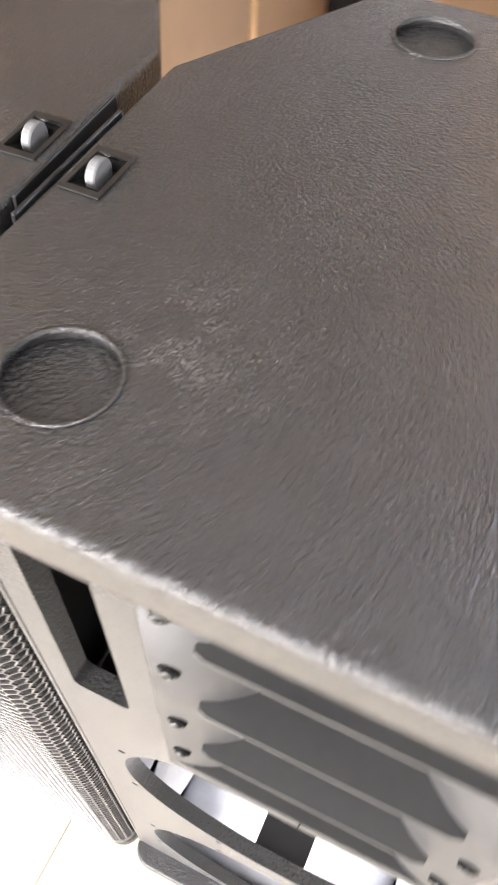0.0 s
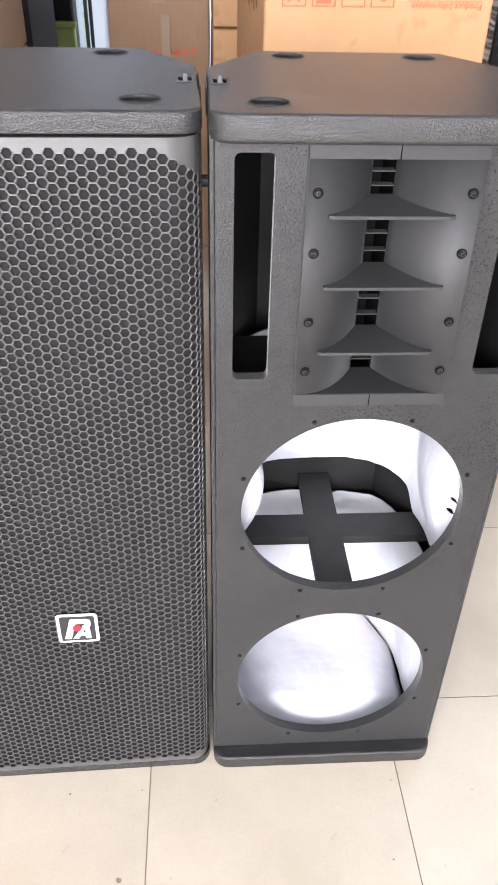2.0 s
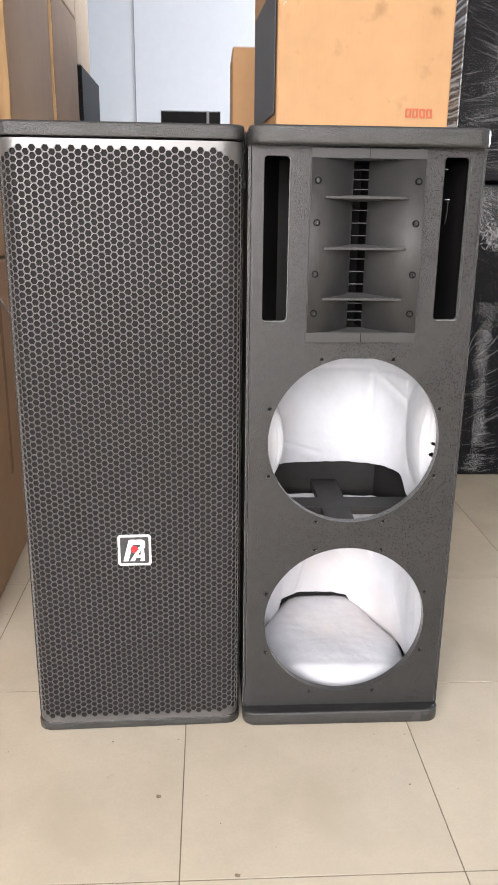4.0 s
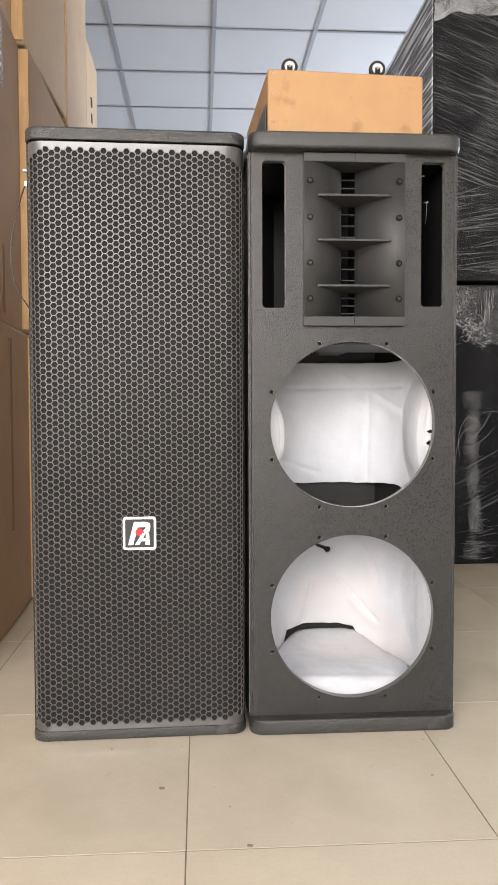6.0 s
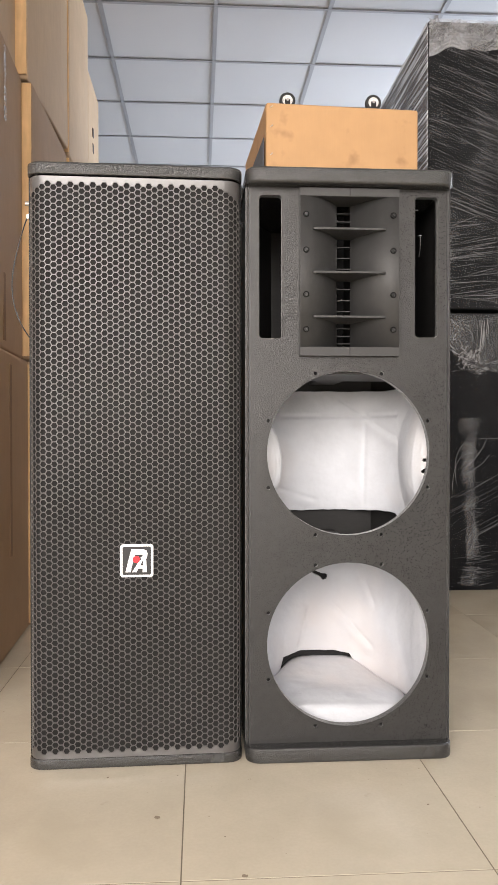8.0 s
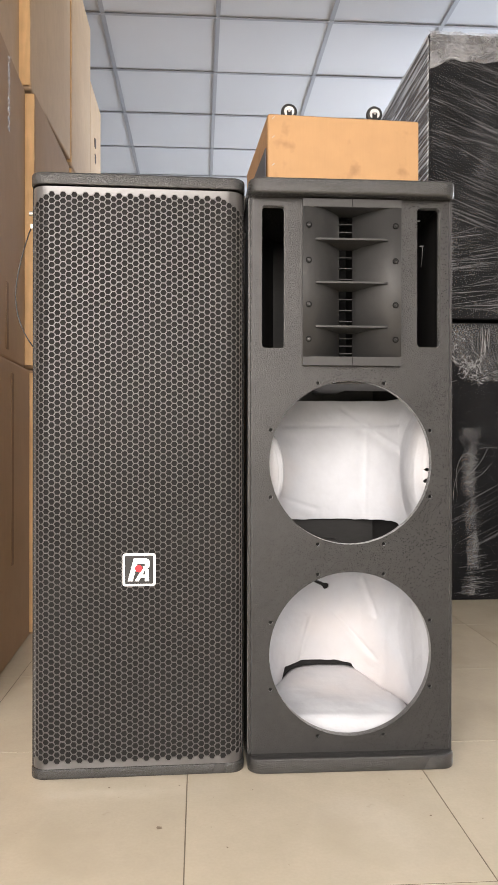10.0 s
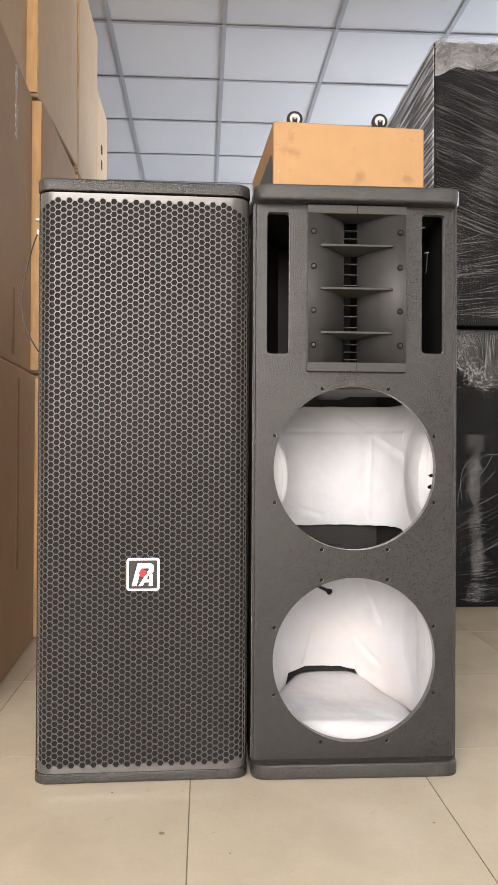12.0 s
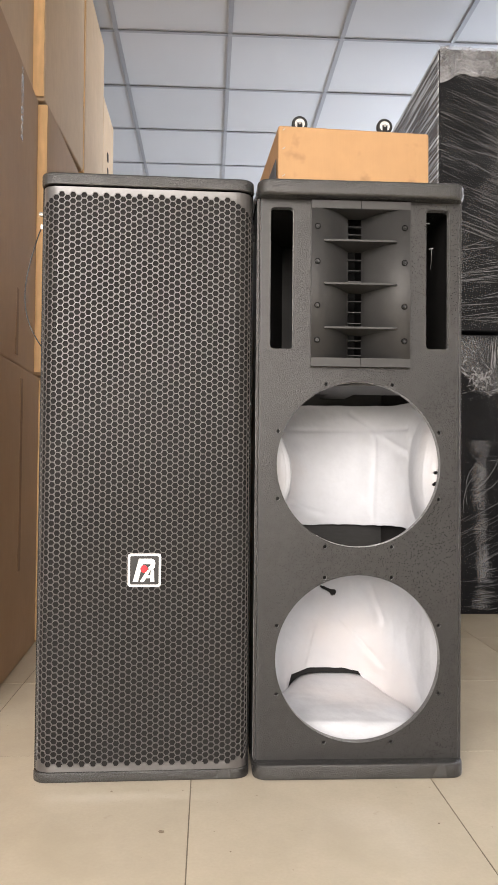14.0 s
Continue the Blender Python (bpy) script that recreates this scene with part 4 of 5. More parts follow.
# the row of stacks along the west side: front y, depth, right-hand face x, turn, heights of its tiers
TIERS = (0.0, 0.948, 1.938, 2.875)
STACKS = [(0.34, 0.80, (-0.890, -0.907, -0.928), 2.2), (1.165, 0.715, (-0.906, -0.906, -0.918), 0.0), (1.90, 0.585, (-0.897, -0.897, -0.897), 0.0)]
for k, (y, d, rights, turn) in enumerate(STACKS):
    for j, xr in enumerate(rights):
        h = TIERS[j + 1] - TIERS[j] - 0.006
        # the top tier takes the lit copy of the cardboard
        c = carton((xr - 0.31, y, TIERS[j]), 0.62, d, h, "large plain brown cardboard carton in a tall stack", CARTON_LIT if j == 2 else CARTON, 3.7 * k + j, turn)
        if k == 1 and j == 2:
            # this carton sits unevenly: its far end is raised a little
            c.matrix_basis = pose(xr - 0.31, y, TIERS[j], 1.2, 0, -1.6)
        if k == 0 and j < 2:
            # a strip of tape down the side seam, cut off short of the edges
            part("side_tape", one_box(0.3115, 0.3150, 0.470, 0.500, *((0.30, h - 0.04) if j == 0 else (0.03, 0.24)), 0.0006), FADED, c, "narrow strip of dull brown tape down the side")
            if j:
                # added pale film piece that paints the white glints beside the tape
                part("tape_glint", one_box(0.3130, 0.3158, 0.490, 0.515, 0.72, h - 0.03, 0.0006), FILM_STEEP, c, "pale piece of film standing for the glints on the taped side")
        if k > 0:
            edge_strip(c, 0.268 if k == 1 else 0.29, 0.308, -0.012, 0.012, h - 0.012)
c = carton((-0.900 - 0.31, 2.51, 1.752), 0.62, 0.42, 0.86, "brown carton with hand holes in its side, painted paler as lit", CARTON_LIT, 23.0, 0.0)
for z in (0.470, 0.555):
    part("hand_hole", one_box(0.310, 0.3185, 0.13, 0.165, z, z + 0.05, 0.004), INK_DARK, c, "dark slot in the carton side")

# the tall pair behind the open cabinet
carton((0.229, 1.285, 0.0), 0.595, 0.66, 0.931, "orange-brown carton under an upturned carton", CARTON_PALE, 31.0)
up = carton((0.231, 1.288, 0.937), 0.592, 0.66, 0.992, "orange-brown carton standing upside down with red print and castors", CARTON_PALE, 33.0, 3.3, False)
part("side_panel_print", one_box(-0.3045, -0.3025, 0.006, 0.56, 0.47, 0.862), SLATE, up, "dark slate printed panel on the carton side")
for z in (0.972, 0.900, 0.796):
    st = one_box(-0.006, 0.006, -0.0105, -0.0085, -0.0012, 0.0012)
    bmesh.ops.rotate(st, verts=st.verts, cent=(0, 0, 0), matrix=Matrix.Rotation(radians(-38), 3, "Y"))
    bmesh.ops.translate(st, verts=st.verts, vec=(-0.276, 0, z))
    part("staple", st, STEEL, up, "flat wire staple in the carton edge")


def lettering(text, x, z, size, mat, parent, flip=True, y=-0.0095, align="LEFT"):
    cu = bpy.data.curves.new("print_line", "FONT")
    cu.body, cu.size, cu.extrude, cu.align_x = text, size, 0.0004, align
    ob = new("print_line", cu)
    cu.materials.append(mat)
    ob.parent = parent
    ob.matrix_basis = Matrix.Translation((x, y, z)) @ Matrix.Rotation(radians(90), 4, "X") @ (Matrix.Rotation(radians(180), 4, "Z") if flip else Matrix())
    return ob


OX, OZ, PY = 0.229, 0.951, -0.0092


def ink(name, bm, parent=None, mat=None):
    return part(name, bm, mat or INK, parent or up)


def flat(outline, holes=()):
    return plate(outline, list(holes), PY - 0.0006, PY + 0.002, lambda u, v, w: (u - OX, w, v - OZ))


def frame_print(x0, x1, z0, z1, t=0.0022):
    return flat([(x0, z0), (x1, z0), (x1, z1), (x0, z1)], [[(x0 + t, z0 + t), (x1 - t, z0 + t), (x1 - t, z1 - t), (x0 + t, z1 - t)]])


def rect(x0, x1, z0, z1):
    return flat([(x0, z0), (x1, z0), (x1, z1), (x0, z1)])


# handling marks, upside down: arrows, hook-free glass, umbrella, stacking number
for k in range(4):
    x0 = -0.024 + 0.0752 * k
    f = part("handling_mark", frame_print(x0, x0 + 0.060, 1.222, 1.284), INK, up, "red framed handling mark")
    xm = x0 + 0.030
    if k == 0:
        part("mark_bar", rect(x0 + 0.010, x0 + 0.050, 1.270, 1.274), INK, f)
        for xx in (xm - 0.012, xm + 0.012):
            part("mark_arrow", flat([(xx - 0.003, 1.268), (xx - 0.003, 1.242), (xx - 0.008, 1.242), (xx, 1.230), (xx + 0.008, 1.242), (xx + 0.003, 1.242), (xx + 0.003, 1.268)]), INK, f)
    elif k == 1:
        part("mark_stem", rect(xm - 0.002, xm + 0.002, 1.246, 1.278), INK, f)
        part("mark_cup", flat([(xm - 0.019, 1.229), (xm + 0.019, 1.229), (xm + 0.017, 1.244), (xm + 0.006, 1.254), (xm - 0.006, 1.254), (xm - 0.017, 1.244)]), INK, f)
    elif k == 2:
        part("mark_dome", flat([(xm - 0.020, 1.256), (xm + 0.020, 1.256), (xm + 0.015, 1.245), (xm, 1.240), (xm - 0.015, 1.245)]), INK, f)
        part("mark_stem", rect(xm - 0.001, xm + 0.001, 1.254, 1.276), INK, f)
    else:
        for zz in (1.266, 1.273):
            part("mark_bar", rect(x0 + 0.012, x0 + 0.048, zz, zz + 0.003), INK, f)
        ob = lettering("8", xm + 0.011, 1.262, 0.040, INK, f, True, PY)
        ob.matrix_basis = Matrix.Translation((-OX, 0, -OZ)) @ ob.matrix_basis
# the row above them: bin, dot, arrows in a ring, conformity letters
binm = part("waste_mark", flat([(-0.022, 1.300), (0.018, 1.300), (0.014, 1.350), (-0.018, 1.350)], [[(-0.017, 1.304), (0.013, 1.304), (0.010, 1.347), (-0.014, 1.347)]]), INK, up, "red crossed bin mark")
part("mark_bar", rect(-0.024, 0.020, 1.356, 1.361), INK, binm)
dot = part("round_mark", flat(circle(0.0715, 1.332, 0.027, 28), [circle(0.0715, 1.332, 0.0235, 28)]), INK, up, "red round mark")
part("mark_half", flat([(0.0715 + 0.021 * math.cos(a), 1.332 + 0.021 * math.sin(a)) for a in [radians(-60 + 12 * i) for i in range(16)]]), INK, dot)
tri = None
for k in range(3):
    a0 = radians(90 + 120 * k)
    pts = [(0.149 + r * math.cos(a0 + da), 1.333 + r * math.sin(a0 + da)) for r, da in ((0.025, -0.62), (0.027, 0.0), (0.025, 0.62), (0.013, 0.55), (0.013, -0.55))]
    tri = part("ring_arrow", flat(pts), INK, up, "red bent arrow of a recycling mark")
for cx in (0.205, 0.245):
    arc_o = [(cx + 0.021 * math.cos(radians(a)), 1.340 + 0.026 * math.sin(radians(a))) for a in range(-100, 101, 20)]
    arc_i = [(cx + 0.013 * math.cos(radians(a)), 1.340 + 0.018 * math.sin(radians(a))) for a in range(100, -101, -20)]
    ce = part("conformity_mark", flat(arc_o + arc_i), INK, up, "red conformity letter printed upside down")
    if cx < 0.22:
        part("mark_bar", rect(cx + 0.004, cx + 0.016, 1.337, 1.343), INK, ce)
LINES = [("Product Information", 1.2330, 0.0225), ("• Net Weight        37 kg", 1.2570, 0.0205), ("• Gross Weight   39 kg", 1.2820, 0.0205), ("• 220VAC /50Hz/60Hz", 1.3080, 0.0205), ("Made in Vietnam", 1.3450, 0.0185)]
for text, z, size in LINES:
    x = 0.492 if text[0] != "M" else 0.428
    ob = lettering(text, x - OX, z - OZ, size, INK, up, True, PY)
ink("print_rule", rect(0.294, 0.494, 1.2360, 1.2372))
# the upturned maker's mark as plain bars
for k in range(4):
    ink("logo_bar", frame_print(0.372 + 0.024 * k, 0.392 + 0.024 * k, 1.417, 1.446, 0.006))
# dark print on the side of the carton
for k in range(7):
    part("side_print", one_box(-0.3030, -0.3018, 0.10 + 0.058 * k, 0.112 + 0.058 * k, 0.255 - 0.01 * (k % 2), 0.345 + 0.01 * (k % 3)), FADED, up, "faded dark stroke of side print")


def castor(x, y):
    c = thing("castor", (x, y, 1.9295), "small swivel castor with a black tyre and pale hub, wheel up", "castor", "castors on the carton")
    part("mounting_plate", one_box(-0.028, 0.028, -0.022, 0.030, 0.0, 0.004, 0.001), STEEL, c)
    for yy in (0.000, 0.026):
        part("fork_arm", one_box(-0.010, 0.010, yy - 0.0015, yy + 0.0015, 0.004, 0.045, 0.001), DARK_STEEL, c, "dark steel fork arm")
    part("tyre", lathe(bmesh.new(), [(0.016, 0.003), (0.028, 0.003), (0.031, 0.006), (0.031, 0.020), (0.028, 0.023), (0.016, 0.023)], (0, 0, 0.042), "y", 28, True), RUBBER, c, smooth=True)
    hub = part("hub", lathe(bmesh.new(), [(0.0205, 0.004), (0.0195, 0.0022), (0.0125, 0.0040), (0.0115, 0.008), (0.0115, 0.020), (0.0205, 0.022)], (0, 0, 0.042), "y", 24), WHITE, c, "pale plastic hub")
    part("hub_cap", cyl(bmesh.new(), (0, 0.0045, 0.042), 0.0118, 0.014, "y", 20), DARK_STEEL, hub)
    part("axle_bolt", cyl(bmesh.new(), (0, -0.004, 0.042), 0.0055, 0.034, "y", 6), STEEL, hub)


castor(0.026, 1.345)
castor(0.362, 1.345)

# the narrow stack further back
for j, (z, h) in enumerate(((0.0, 0.992), (0.999, 0.86))):
    c = carton((-0.170 + 0.25, 2.6, z), 0.50, 0.45, h, "orange-brown carton with small red arrow print, in shade", CARTON_PALE, 41.0 + j, 0.0)
    if j:
        for k in range(2):
            part("arrow_print", one_box(-0.172 + 0.020 * k, -0.165 + 0.020 * k, -0.0095, -0.0075, 0.145, 0.205), INK, c)
        part("print_rule", one_box(-0.184, -0.134, -0.0095, -0.0075, 0.232, 0.237), INK, c)

# the carton and small loudspeaker at the back
far = carton((-0.396, 2.80, 0.0), 0.430, 1.15, 1.087, "brown carton carrying a small black loudspeaker", CARTON, 51.0)
for k in range(3):
    part("print_bar", one_box(-0.10, 0.03 + 0.02 * k, -0.0095, -0.0075, 0.78 + 0.045 * k, 0.790 + 0.045 * k), INK, far, "faint red line of print")
for k in range(4):
    part("print_sign", one_box(0.03 + 0.034 * k, 0.052 + 0.034 * k, -0.0095, -0.0075, 0.865, 0.890), INK, far, "faint red block of print")
part("front_tape", one_box(0.008, 0.046, -0.0098, -0.0078, 0.80, 1.02, 0.0004), TAPE, far, "glossy strip of tape down the front seam")


def small_speaker(at):
    c = thing("monitor_loudspeaker", at, "black loudspeaker with square recessed horns and a bright strip", "loudspeaker")
    w, h = 0.365, 0.60
    cells = [(-0.112, 0.020, 0.035, 0.125), (-0.112, 0.020, 0.225, 0.415)]
    part("cabinet", plate([(-w / 2, 0), (w / 2, 0), (w / 2, h), (-w / 2, h)], [[(a, z0), (b, z0), (b, z1), (a, z1)] for a, b, z0, z1 in cells], 0, 0.07, lambda u, v, w_: (u, w_, v)), BOX_BLACK, c)
    part("cabinet_back", one_box(-w / 2, w / 2, 0.07, 0.32, 0, h, 0.004), BOX_BLACK, c)
    for x0, x1, z0, z1 in cells:
        bm = bmesh.new()
        i, j = 0.30 * (x1 - x0), 0.30 * (z1 - z0)
        a = [bm.verts.new((x, 0.002, z)) for x, z in ((x0, z0), (x1, z0), (x1, z1), (x0, z1))]
        b = [bm.verts.new((x, 0.055, z)) for x, z in ((x0 + i, z0 + j), (x1 - i, z0 + j), (x1 - i, z1 - j), (x0 + i, z1 - j))]
        for k in range(4):
            bm.faces.new((a[k - 1], a[k], b[k], b[k - 1]))
        bm.faces.new(b)
        part("square_horn", bm, BLACK, c, "square recessed horn")
        part("dust_cap", lathe(bmesh.new(), [(0.0, 0.030), (0.014, 0.034), (0.020, 0.046), (0.020, 0.054)], ((x0 + x1) / 2, 0, (z0 + z1) / 2), "y", 20), THROAT, c)
    part("trim_strip", one_box(0.097, 0.114, -0.004, 0.001, 0.004, h - 0.004, 0.001), GREY, c, "bright vertical trim strip")
    return c


small_speaker((-0.395, 3.62, 1.0885))

# black equipment case and a stand against the far wall
c = thing("plastic_crate", (-1.03, 4.0, 0.0), "dull green plastic crate under a black case", "crate")
part("crate_body", one_box(-0.14, 0.11, 0, 0.46, 0, 0.815, 0.012), GREEN, c)
part("crate_rim", one_box(-0.146, 0.116, -0.006, 0.466, 0.815, 0.842, 0.005), GREEN, c)
c = thing("equipment_case", (-1.03, 4.0, 0.844), "upright black case on a green crate", "case")
part("shell", one_box(-0.12, 0.10, 0, 0.45, 0, 0.226, 0.01), BOX_BLACK, c)
part("handle", one_box(0.02, 0.08, 0.1, 0.13, 0.226, 0.256, 0.004), GREY, c)
c = thing("stand", (-0.89, 4.0, 0.0), "grey metal stand with a flat top", "stand")
part("stand_top", one_box(-0.036, 0.045, 0, 0.3, 1.0, 1.03, 0.004), GREY, c)
part("side_plate", one_box(-0.036, -0.016, 0.02, 0.28, 0, 1.0), GREY, c)
for yy in (0.03, 0.25):
    part("leg", one_box(0.022, 0.042, yy, yy + 0.02, 0, 1.0), DARK_STEEL, c)
part("wall_socket", one_box(-0.77, -0.69, Y1 - 0.012, Y1 - 0.001, 1.165, 1.215, 0.003), GREY, tagged(new("socket_box"), "small grey socket on the white wall", "socket"))

# ---- film-wrapped cabinets ----


def film_sheet(name, put, nu, nv, amp, mat, parent, seed, label):
    """A loose sheet of film that follows put(s, t, lift)."""
    bm = bmesh.new()
    g = []
    for i in range(nu + 1):
        row = []
        for j in range(nv + 1):
            s, t = i / nu, j / nv
            l = 0.004 + amp * abs(noise.noise((s * 9 + seed, t * 9, 0))) + 0.7 * amp * abs(noise.noise((s * 41, t * 17 + seed, 2)))
            row.append(bm.verts.new(put(s, t, l)))
        g.append(row)
    for a, b in zip(g, g[1:]):
        for j in range(nv):
            bm.faces.new((a[j], b[j], b[j + 1], a[j + 1]))
    return part(name, bm, mat, parent, label, smooth=True)


def wrapped(at, w, d, h, label, face_film, side_film, seed):
    c = thing("wrapped_cabinet", at, label, "cabinet", "film-wrapped cabinets")
    part("cabinet_shell", one_box(0, w, 0, d, 0, h, 0.006), BOX_BLACK, c)
    film_sheet("front_film", lambda s, t, l: (w * s, -l, 0.004 + (h - 0.008) * t), 40, 60, 0.003, face_film, c, seed, "clear stretch film drawn tight in diagonal creases")
    film_sheet("side_film", lambda s, t, l: (-l, d * s, 0.004 + (h - 0.008) * t), 40, 60, 0.006, side_film, c, seed + 4, "clear stretch film in steep creases")
    return c


lower = wrapped((0.668, 1.655, 0.0), 0.85, 1.0, 1.208, "black cabinet wrapped in clear stretch film, standing on the floor", FILM_UP, FILM_STEEP, 1.0)
upper = wrapped((0.670, 1.650, 1.222), 0.85, 1.05, 1.237, "black cabinet wrapped in clear stretch film, stacked on another", FILM_DOWN, FILM_STEEP, 7.0)


def bunch(parent, x0, x1, top, low, seed, deep, mat):
    """The crumpled turn of film under an upper edge, hanging unevenly."""
    def put(s, t, l):
        drop = low(s)
        return (x0 + (x1 - x0) * s, -l - 0.002, top - drop * t)
    film_sheet("bunched_film", put, 170, 34, deep, mat, parent, seed, "crumpled turn of clear film hanging from the edge")


def ridges(name, lines, mat, parent, label):
    """Sharp drawn creases of film, pale all over in place of their glints: (x, z, length, tilt in degrees, half width,
    depth of the face).
    """
    verts, faces = [], []
    for x, z, length, tilt, half, y in lines:
        dx, dz = math.cos(radians(tilt)) * length / 2, math.sin(radians(tilt)) * length / 2
        nx, nz = -dz / (length / 2) * half, dx / (length / 2) * half
        n = len(verts)
        verts += [(x - dx, y, z - dz), (x + dx, y, z + dz), (x + nx, y, z + nz), (x - nx, y, z - nz), (x, y - half, z)]
        faces += [(n, n + 4, n + 2), (n, n + 3, n + 4), (n + 1, n + 2, n + 4), (n + 1, n + 4, n + 3)]
    me = bpy.data.meshes.new(name)
    me.from_pydata(verts, [], faces)
    me.materials.append(mat)
    ob = new(name, me)
    ob.parent = parent
    return tagged(ob, label, kind="stuff")


def drop_low(s):
    """How far the film hangs below the edge of the lower cabinet."""
    x = 0.04 + 0.80 * s
    return 0.155 + 0.095 * min(1, max(0, (x - 0.10) / 0.075)) - 0.09 * min(1, max(0, (x - 0.34) / 0.10)) + 0.014 * noise.noise((s * 26, 1, 0)) + 0.03 * math.exp(-((x - 0.225) / 0.006) ** 2)


bunch(upper, 0.0, 0.84, 1.2395, lambda s: 0.125 + 0.035 * max(0, 1 - s * 11) + 0.014 * noise.noise((s * 12, 0, 0)), 11.0, 0.020, FILM_BUNCH)
bunch(lower, 0.04, 0.84, 1.202, drop_low, 15.0, 0.014, FILM_HUNG)

rnd = random.Random(31)
falling, rising = [], []
for _ in range(400):
    x, z = rnd.uniform(0.0, 0.85), rnd.uniform(0.01, 1.12)
    tilt = rnd.gauss(-21, 3.0) if z > 0.40 else rnd.gauss(4 + 18 * z, 4.0)
    length = min(rnd.uniform(0.10, 0.42), 1.7 * min(x, 0.85 - x) + 0.03)
    falling.append((x, z, length, tilt, rnd.choice((0.0003, 0.0004, 0.0006, 0.0009)), -0.008))
# each ridge is a painted glint, pale from every side
ridges("drawn_creases", falling, FILM_STRAND, upper, "pale ridges painted as glints on creases of tightly drawn film")
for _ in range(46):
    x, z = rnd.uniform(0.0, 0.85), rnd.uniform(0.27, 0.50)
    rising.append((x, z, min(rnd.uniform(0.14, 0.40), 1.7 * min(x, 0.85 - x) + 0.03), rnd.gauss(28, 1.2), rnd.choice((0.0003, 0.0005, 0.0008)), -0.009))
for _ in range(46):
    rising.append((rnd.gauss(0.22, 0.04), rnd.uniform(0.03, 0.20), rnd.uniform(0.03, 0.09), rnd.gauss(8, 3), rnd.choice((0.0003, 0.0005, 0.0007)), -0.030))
ridges("drawn_creases", rising, FILM_STRAND, lower, "pale ridges painted as glints on creases of tightly drawn film")

# pleats from the edge and the knotted hem of the hung film
knots = [(rnd.gauss(0.243, 0.014), rnd.uniform(1.06, 1.17), rnd.uniform(0.05, 0.13), rnd.gauss(87, 3), rnd.choice((0.0004, 0.0009)), -0.020) for _ in range(26)]
for _ in range(260):
    s = rnd.uniform(0.05, 0.98)
    x, up = 0.04 + 0.80 * s, abs(rnd.gauss(0, 0.030))
    slope = math.degrees(math.atan2(drop_low(s - 0.02) - drop_low(s + 0.02), 0.032))
    knots.append((x, 1.206 - drop_low(s) + up, rnd.uniform(0.010, 0.040), slope + rnd.gauss(0, 10 + 700 * up), rnd.choice((0.0005, 0.0009, 0.0015)), -0.014 - 0.012 * rnd.random()))
for _ in range(150):
    knots.append((rnd.gauss(0.185, 0.030), rnd.gauss(1.015, 0.028), rnd.uniform(0.008, 0.035), rnd.choice((-52, 70, 25)) + rnd.gauss(0, 18), rnd.choice((0.0005, 0.0009, 0.0018)), -0.018 - 0.012 * rnd.random()))
for _ in range(60):
    knots.append((rnd.uniform(0.07, 0.20), rnd.uniform(1.04, 1.18), rnd.uniform(0.008, 0.045), rnd.gauss(-38, 16), rnd.choice((0.0004, 0.0007)), -0.018))
top_crumple = [(rnd.uniform(0.0, 0.82), rnd.uniform(1.125, 1.232), rnd.uniform(0.012, 0.075), rnd.choice((-35, 20, 65)) + rnd.gauss(0, 22), rnd.choice((0.0004, 0.0007, 0.0012)), -0.016 - 0.012 * rnd.random()) for _ in range(620)]
ridges("crumpled_band", top_crumple, FILM_GLINT, upper, "criss-cross creases in the turn of film round the top, glints painted pale")
ridges("crumpled_hem", knots, FILM_GLINT, lower, "crumpled hem and pleats of hanging film, glints painted pale")


def crease(share, back):
    """A twist of slack film that runs down the front, wider at its head; share is the part of the width."""
    def put(s, t, l):
        wide = share * (0.066 + 0.040 * max(0, (t - 0.90) / 0.10) + 0.010 * math.sin(t * 9) + 0.030 * noise.noise((t * 11, 3.3, 4 * share)) + 0.014 * noise.noise((t * 45, 1.3, 4 * share)))
        mid = 0.186 + 0.010 * math.sin(t * 6.0 + 0.6) - 0.012 * max(0, (t - 0.85) / 0.15) + 0.012 * noise.noise((t * 6, 0.4, 2 * share)) + 0.006 * noise.noise((t * 40, 7.4, 3 * share))
        return (mid + wide * (s - 0.5), -back - 0.010 * share * math.sin(math.pi * s) - 1.2 * l, 0.025 + 0.725 * t)
    return put


for k, share in enumerate((1.0, 0.76, 0.54, 0.34)):
    film_sheet("slack_film", crease(share, 0.007 + 0.005 * k), 14, 120, 0.003, FILM_SLACK, lower, 19.0 + k, "slack fold of clear film running down the front")
wrinkles = []
for _ in range(150):
    z = rnd.uniform(0.04, 0.74)
    steep = rnd.gauss(4, 9) if z < 0.62 else rnd.gauss(-48, 14)
    wrinkles.append((0.186 + 0.010 * math.sin(z * 8.3 + 0.4) + rnd.gauss(0, 0.018), z, rnd.uniform(0.012, 0.055), steep, rnd.choice((0.0004, 0.0006, 0.0009)), -0.040))
ridges("slack_wrinkles", wrinkles, FILM_WRINKLE, lower, "fine cross wrinkles in a slack fold of film, glints painted pale")
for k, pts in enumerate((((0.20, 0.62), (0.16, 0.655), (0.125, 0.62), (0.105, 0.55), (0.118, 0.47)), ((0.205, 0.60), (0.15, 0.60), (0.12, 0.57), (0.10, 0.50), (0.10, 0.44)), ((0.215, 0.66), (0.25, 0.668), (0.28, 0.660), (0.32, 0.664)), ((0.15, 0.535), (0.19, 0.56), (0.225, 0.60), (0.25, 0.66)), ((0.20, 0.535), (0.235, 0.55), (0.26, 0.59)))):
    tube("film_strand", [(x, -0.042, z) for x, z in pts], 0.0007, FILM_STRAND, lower)
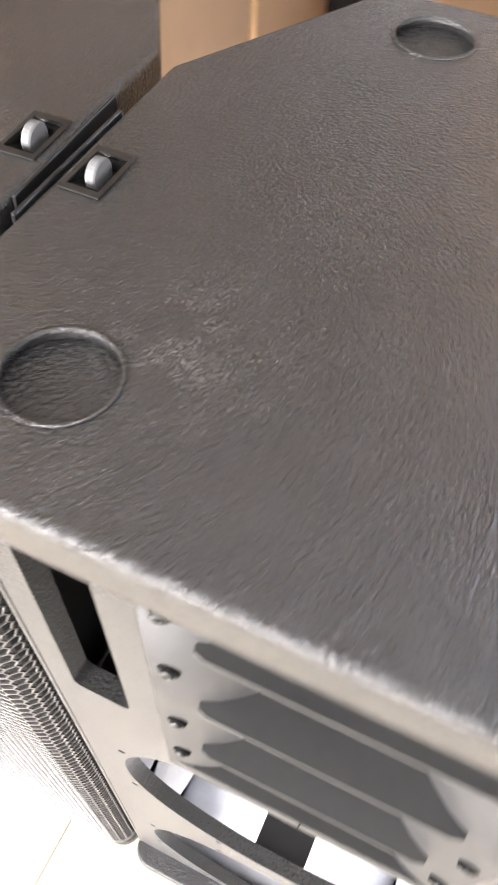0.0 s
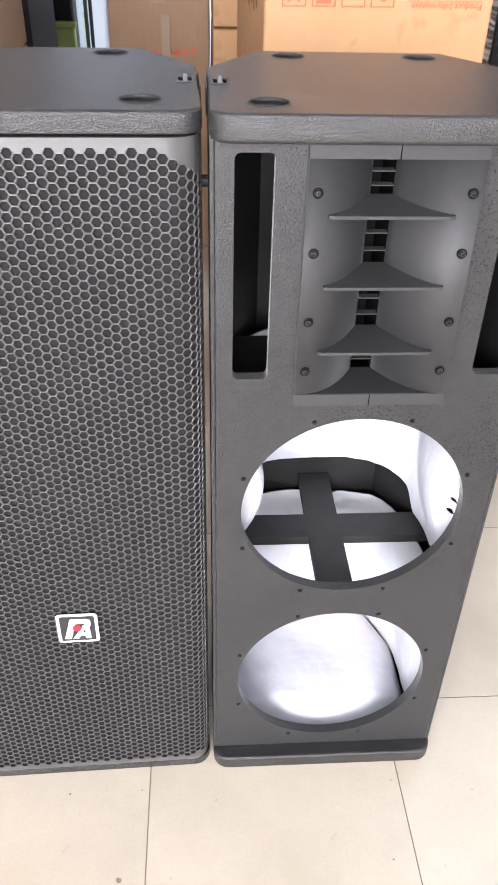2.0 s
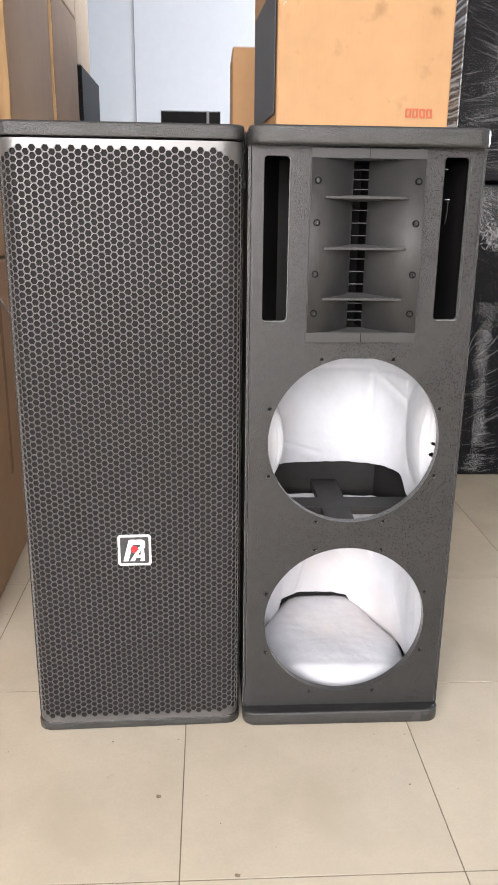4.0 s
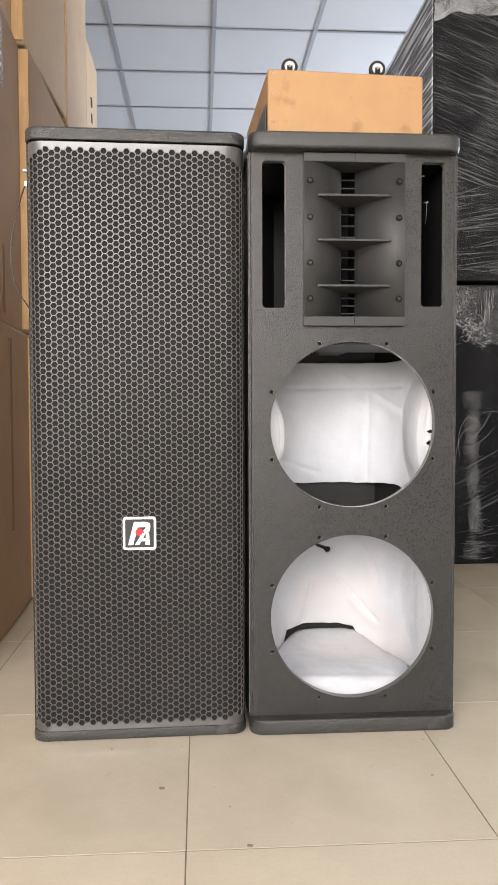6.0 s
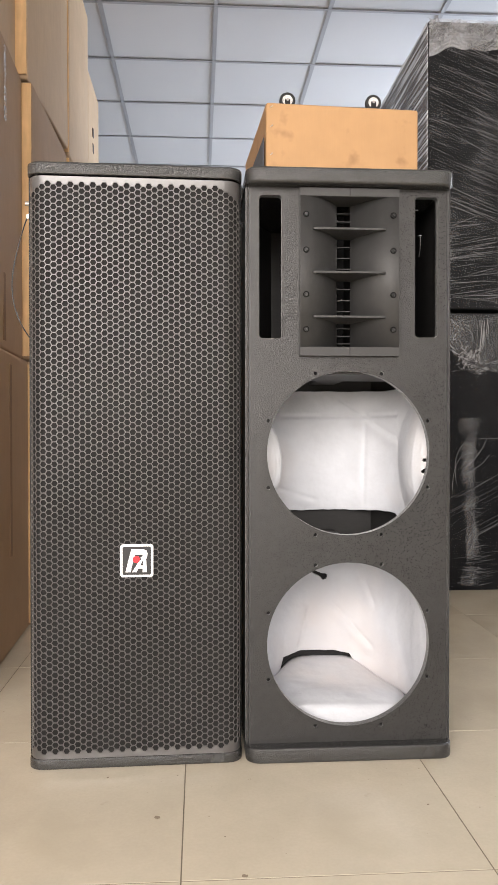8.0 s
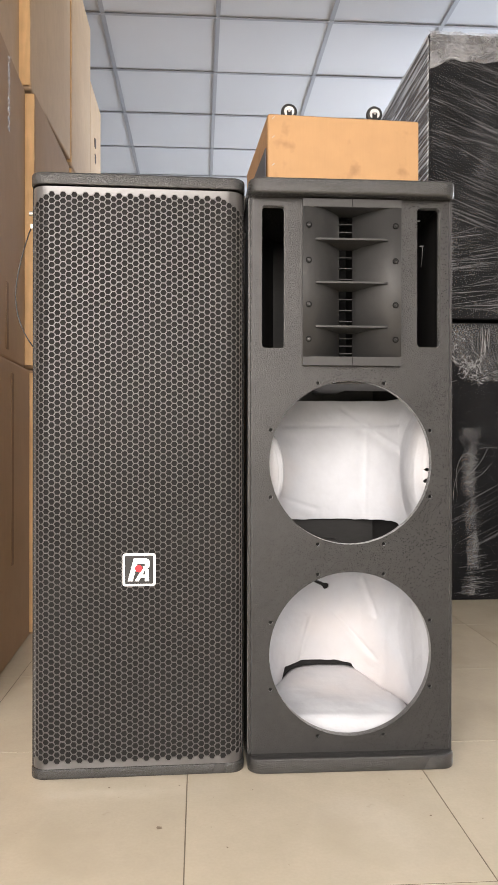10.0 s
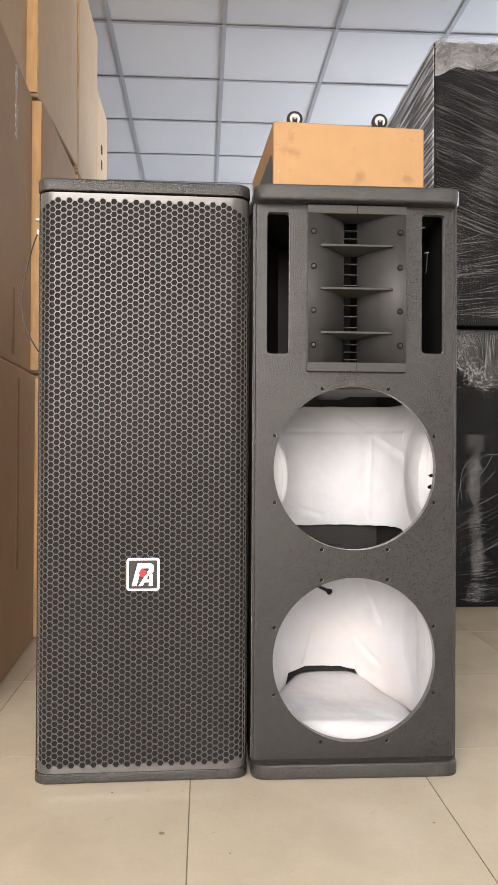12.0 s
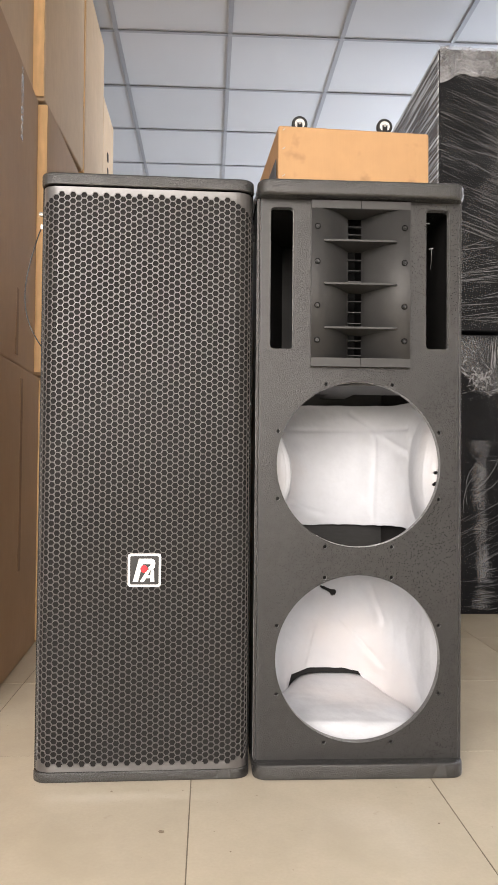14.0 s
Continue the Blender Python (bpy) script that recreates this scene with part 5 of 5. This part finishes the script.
# added strip: the glint along the corner, put in as pale film
part("edge_glint", one_box(-0.0085, -0.0035, -0.0085, -0.0035, 0.01, 1.21, 0.0015), FILM_STEEP, upper, "pale film strip painted as the glint on the upright edge")
wrapped((-1.53, 2.50, 0.0), 0.65, 0.60, 1.748, "dark cabinet wrapped in clear film under a carton", FILM_UP, FILM_FOLD, 21.0)

# ---- floor ----
part("floor", one_box(X0 - 0.15, X1 + 0.15, Y0 - 0.15, Y1 + 0.15, -0.12, -0.0011), GROUT, None, "cream polished floor tiles with thin dark joints", kind="structure")
FLOOR = bpy.data.objects["floor"]
STEP, FX, FY = 0.5, -0.345, -0.434
STEP_Y = 0.551
tile_bm = one_box(-STEP / 2 + 0.0011, STEP / 2 - 0.0011, -STEP_Y / 2 + 0.0013, STEP_Y / 2 - 0.0013, -0.006, 0.0, 0.0002, 1)
tile_me = bpy.data.meshes.new("floor_tile")
tile_bm.to_mesh(tile_me)
tile_bm.free()
tile_me.materials.append(TILE)
for i in range(math.floor((X0 - FX) / STEP), math.ceil((X1 - FX) / STEP)):
    for j in range(math.floor((Y0 - FY) / STEP_Y), math.ceil((Y1 - FY) / STEP_Y)):
        t = new("floor_tile", tile_me)
        t.parent = FLOOR
        # the tiles beside the cabinets are laid a little unevenly
        x0, x1 = (FX + k * STEP + {1: -0.008, 2: 0.030}.get(k, 0.0) for k in (i, i + 1))
        t.scale.x = (x1 - x0) / STEP
        t.location = ((x0 + x1) / 2, FY + (j + 0.5) * STEP_Y, random.uniform(-0.0004, 0.0))

# small specks of dirt trodden into the floor
for x, y, rad in ((-0.392, -0.237, 0.007), (-0.246, -0.428, 0.0065), (0.105, -0.223, 0.0028), (-0.499, -0.072, 0.003), (-0.273, -0.31, 0.002)):
    ring = [(x + rad * (0.7 + 0.5 * noise.noise((k * 0.9, x, y))) * math.cos(k * 0.5236), y + rad * (0.6 + 0.5 * noise.noise((k * 0.7, y, x))) * math.sin(k * 0.5236)) for k in range(12)]
    part("dirt_speck", plate(ring, [], 0.0004, 0.0012, lambda u, v, w: (u, v, w)), DIRT, FLOOR, "small brown speck of dirt")
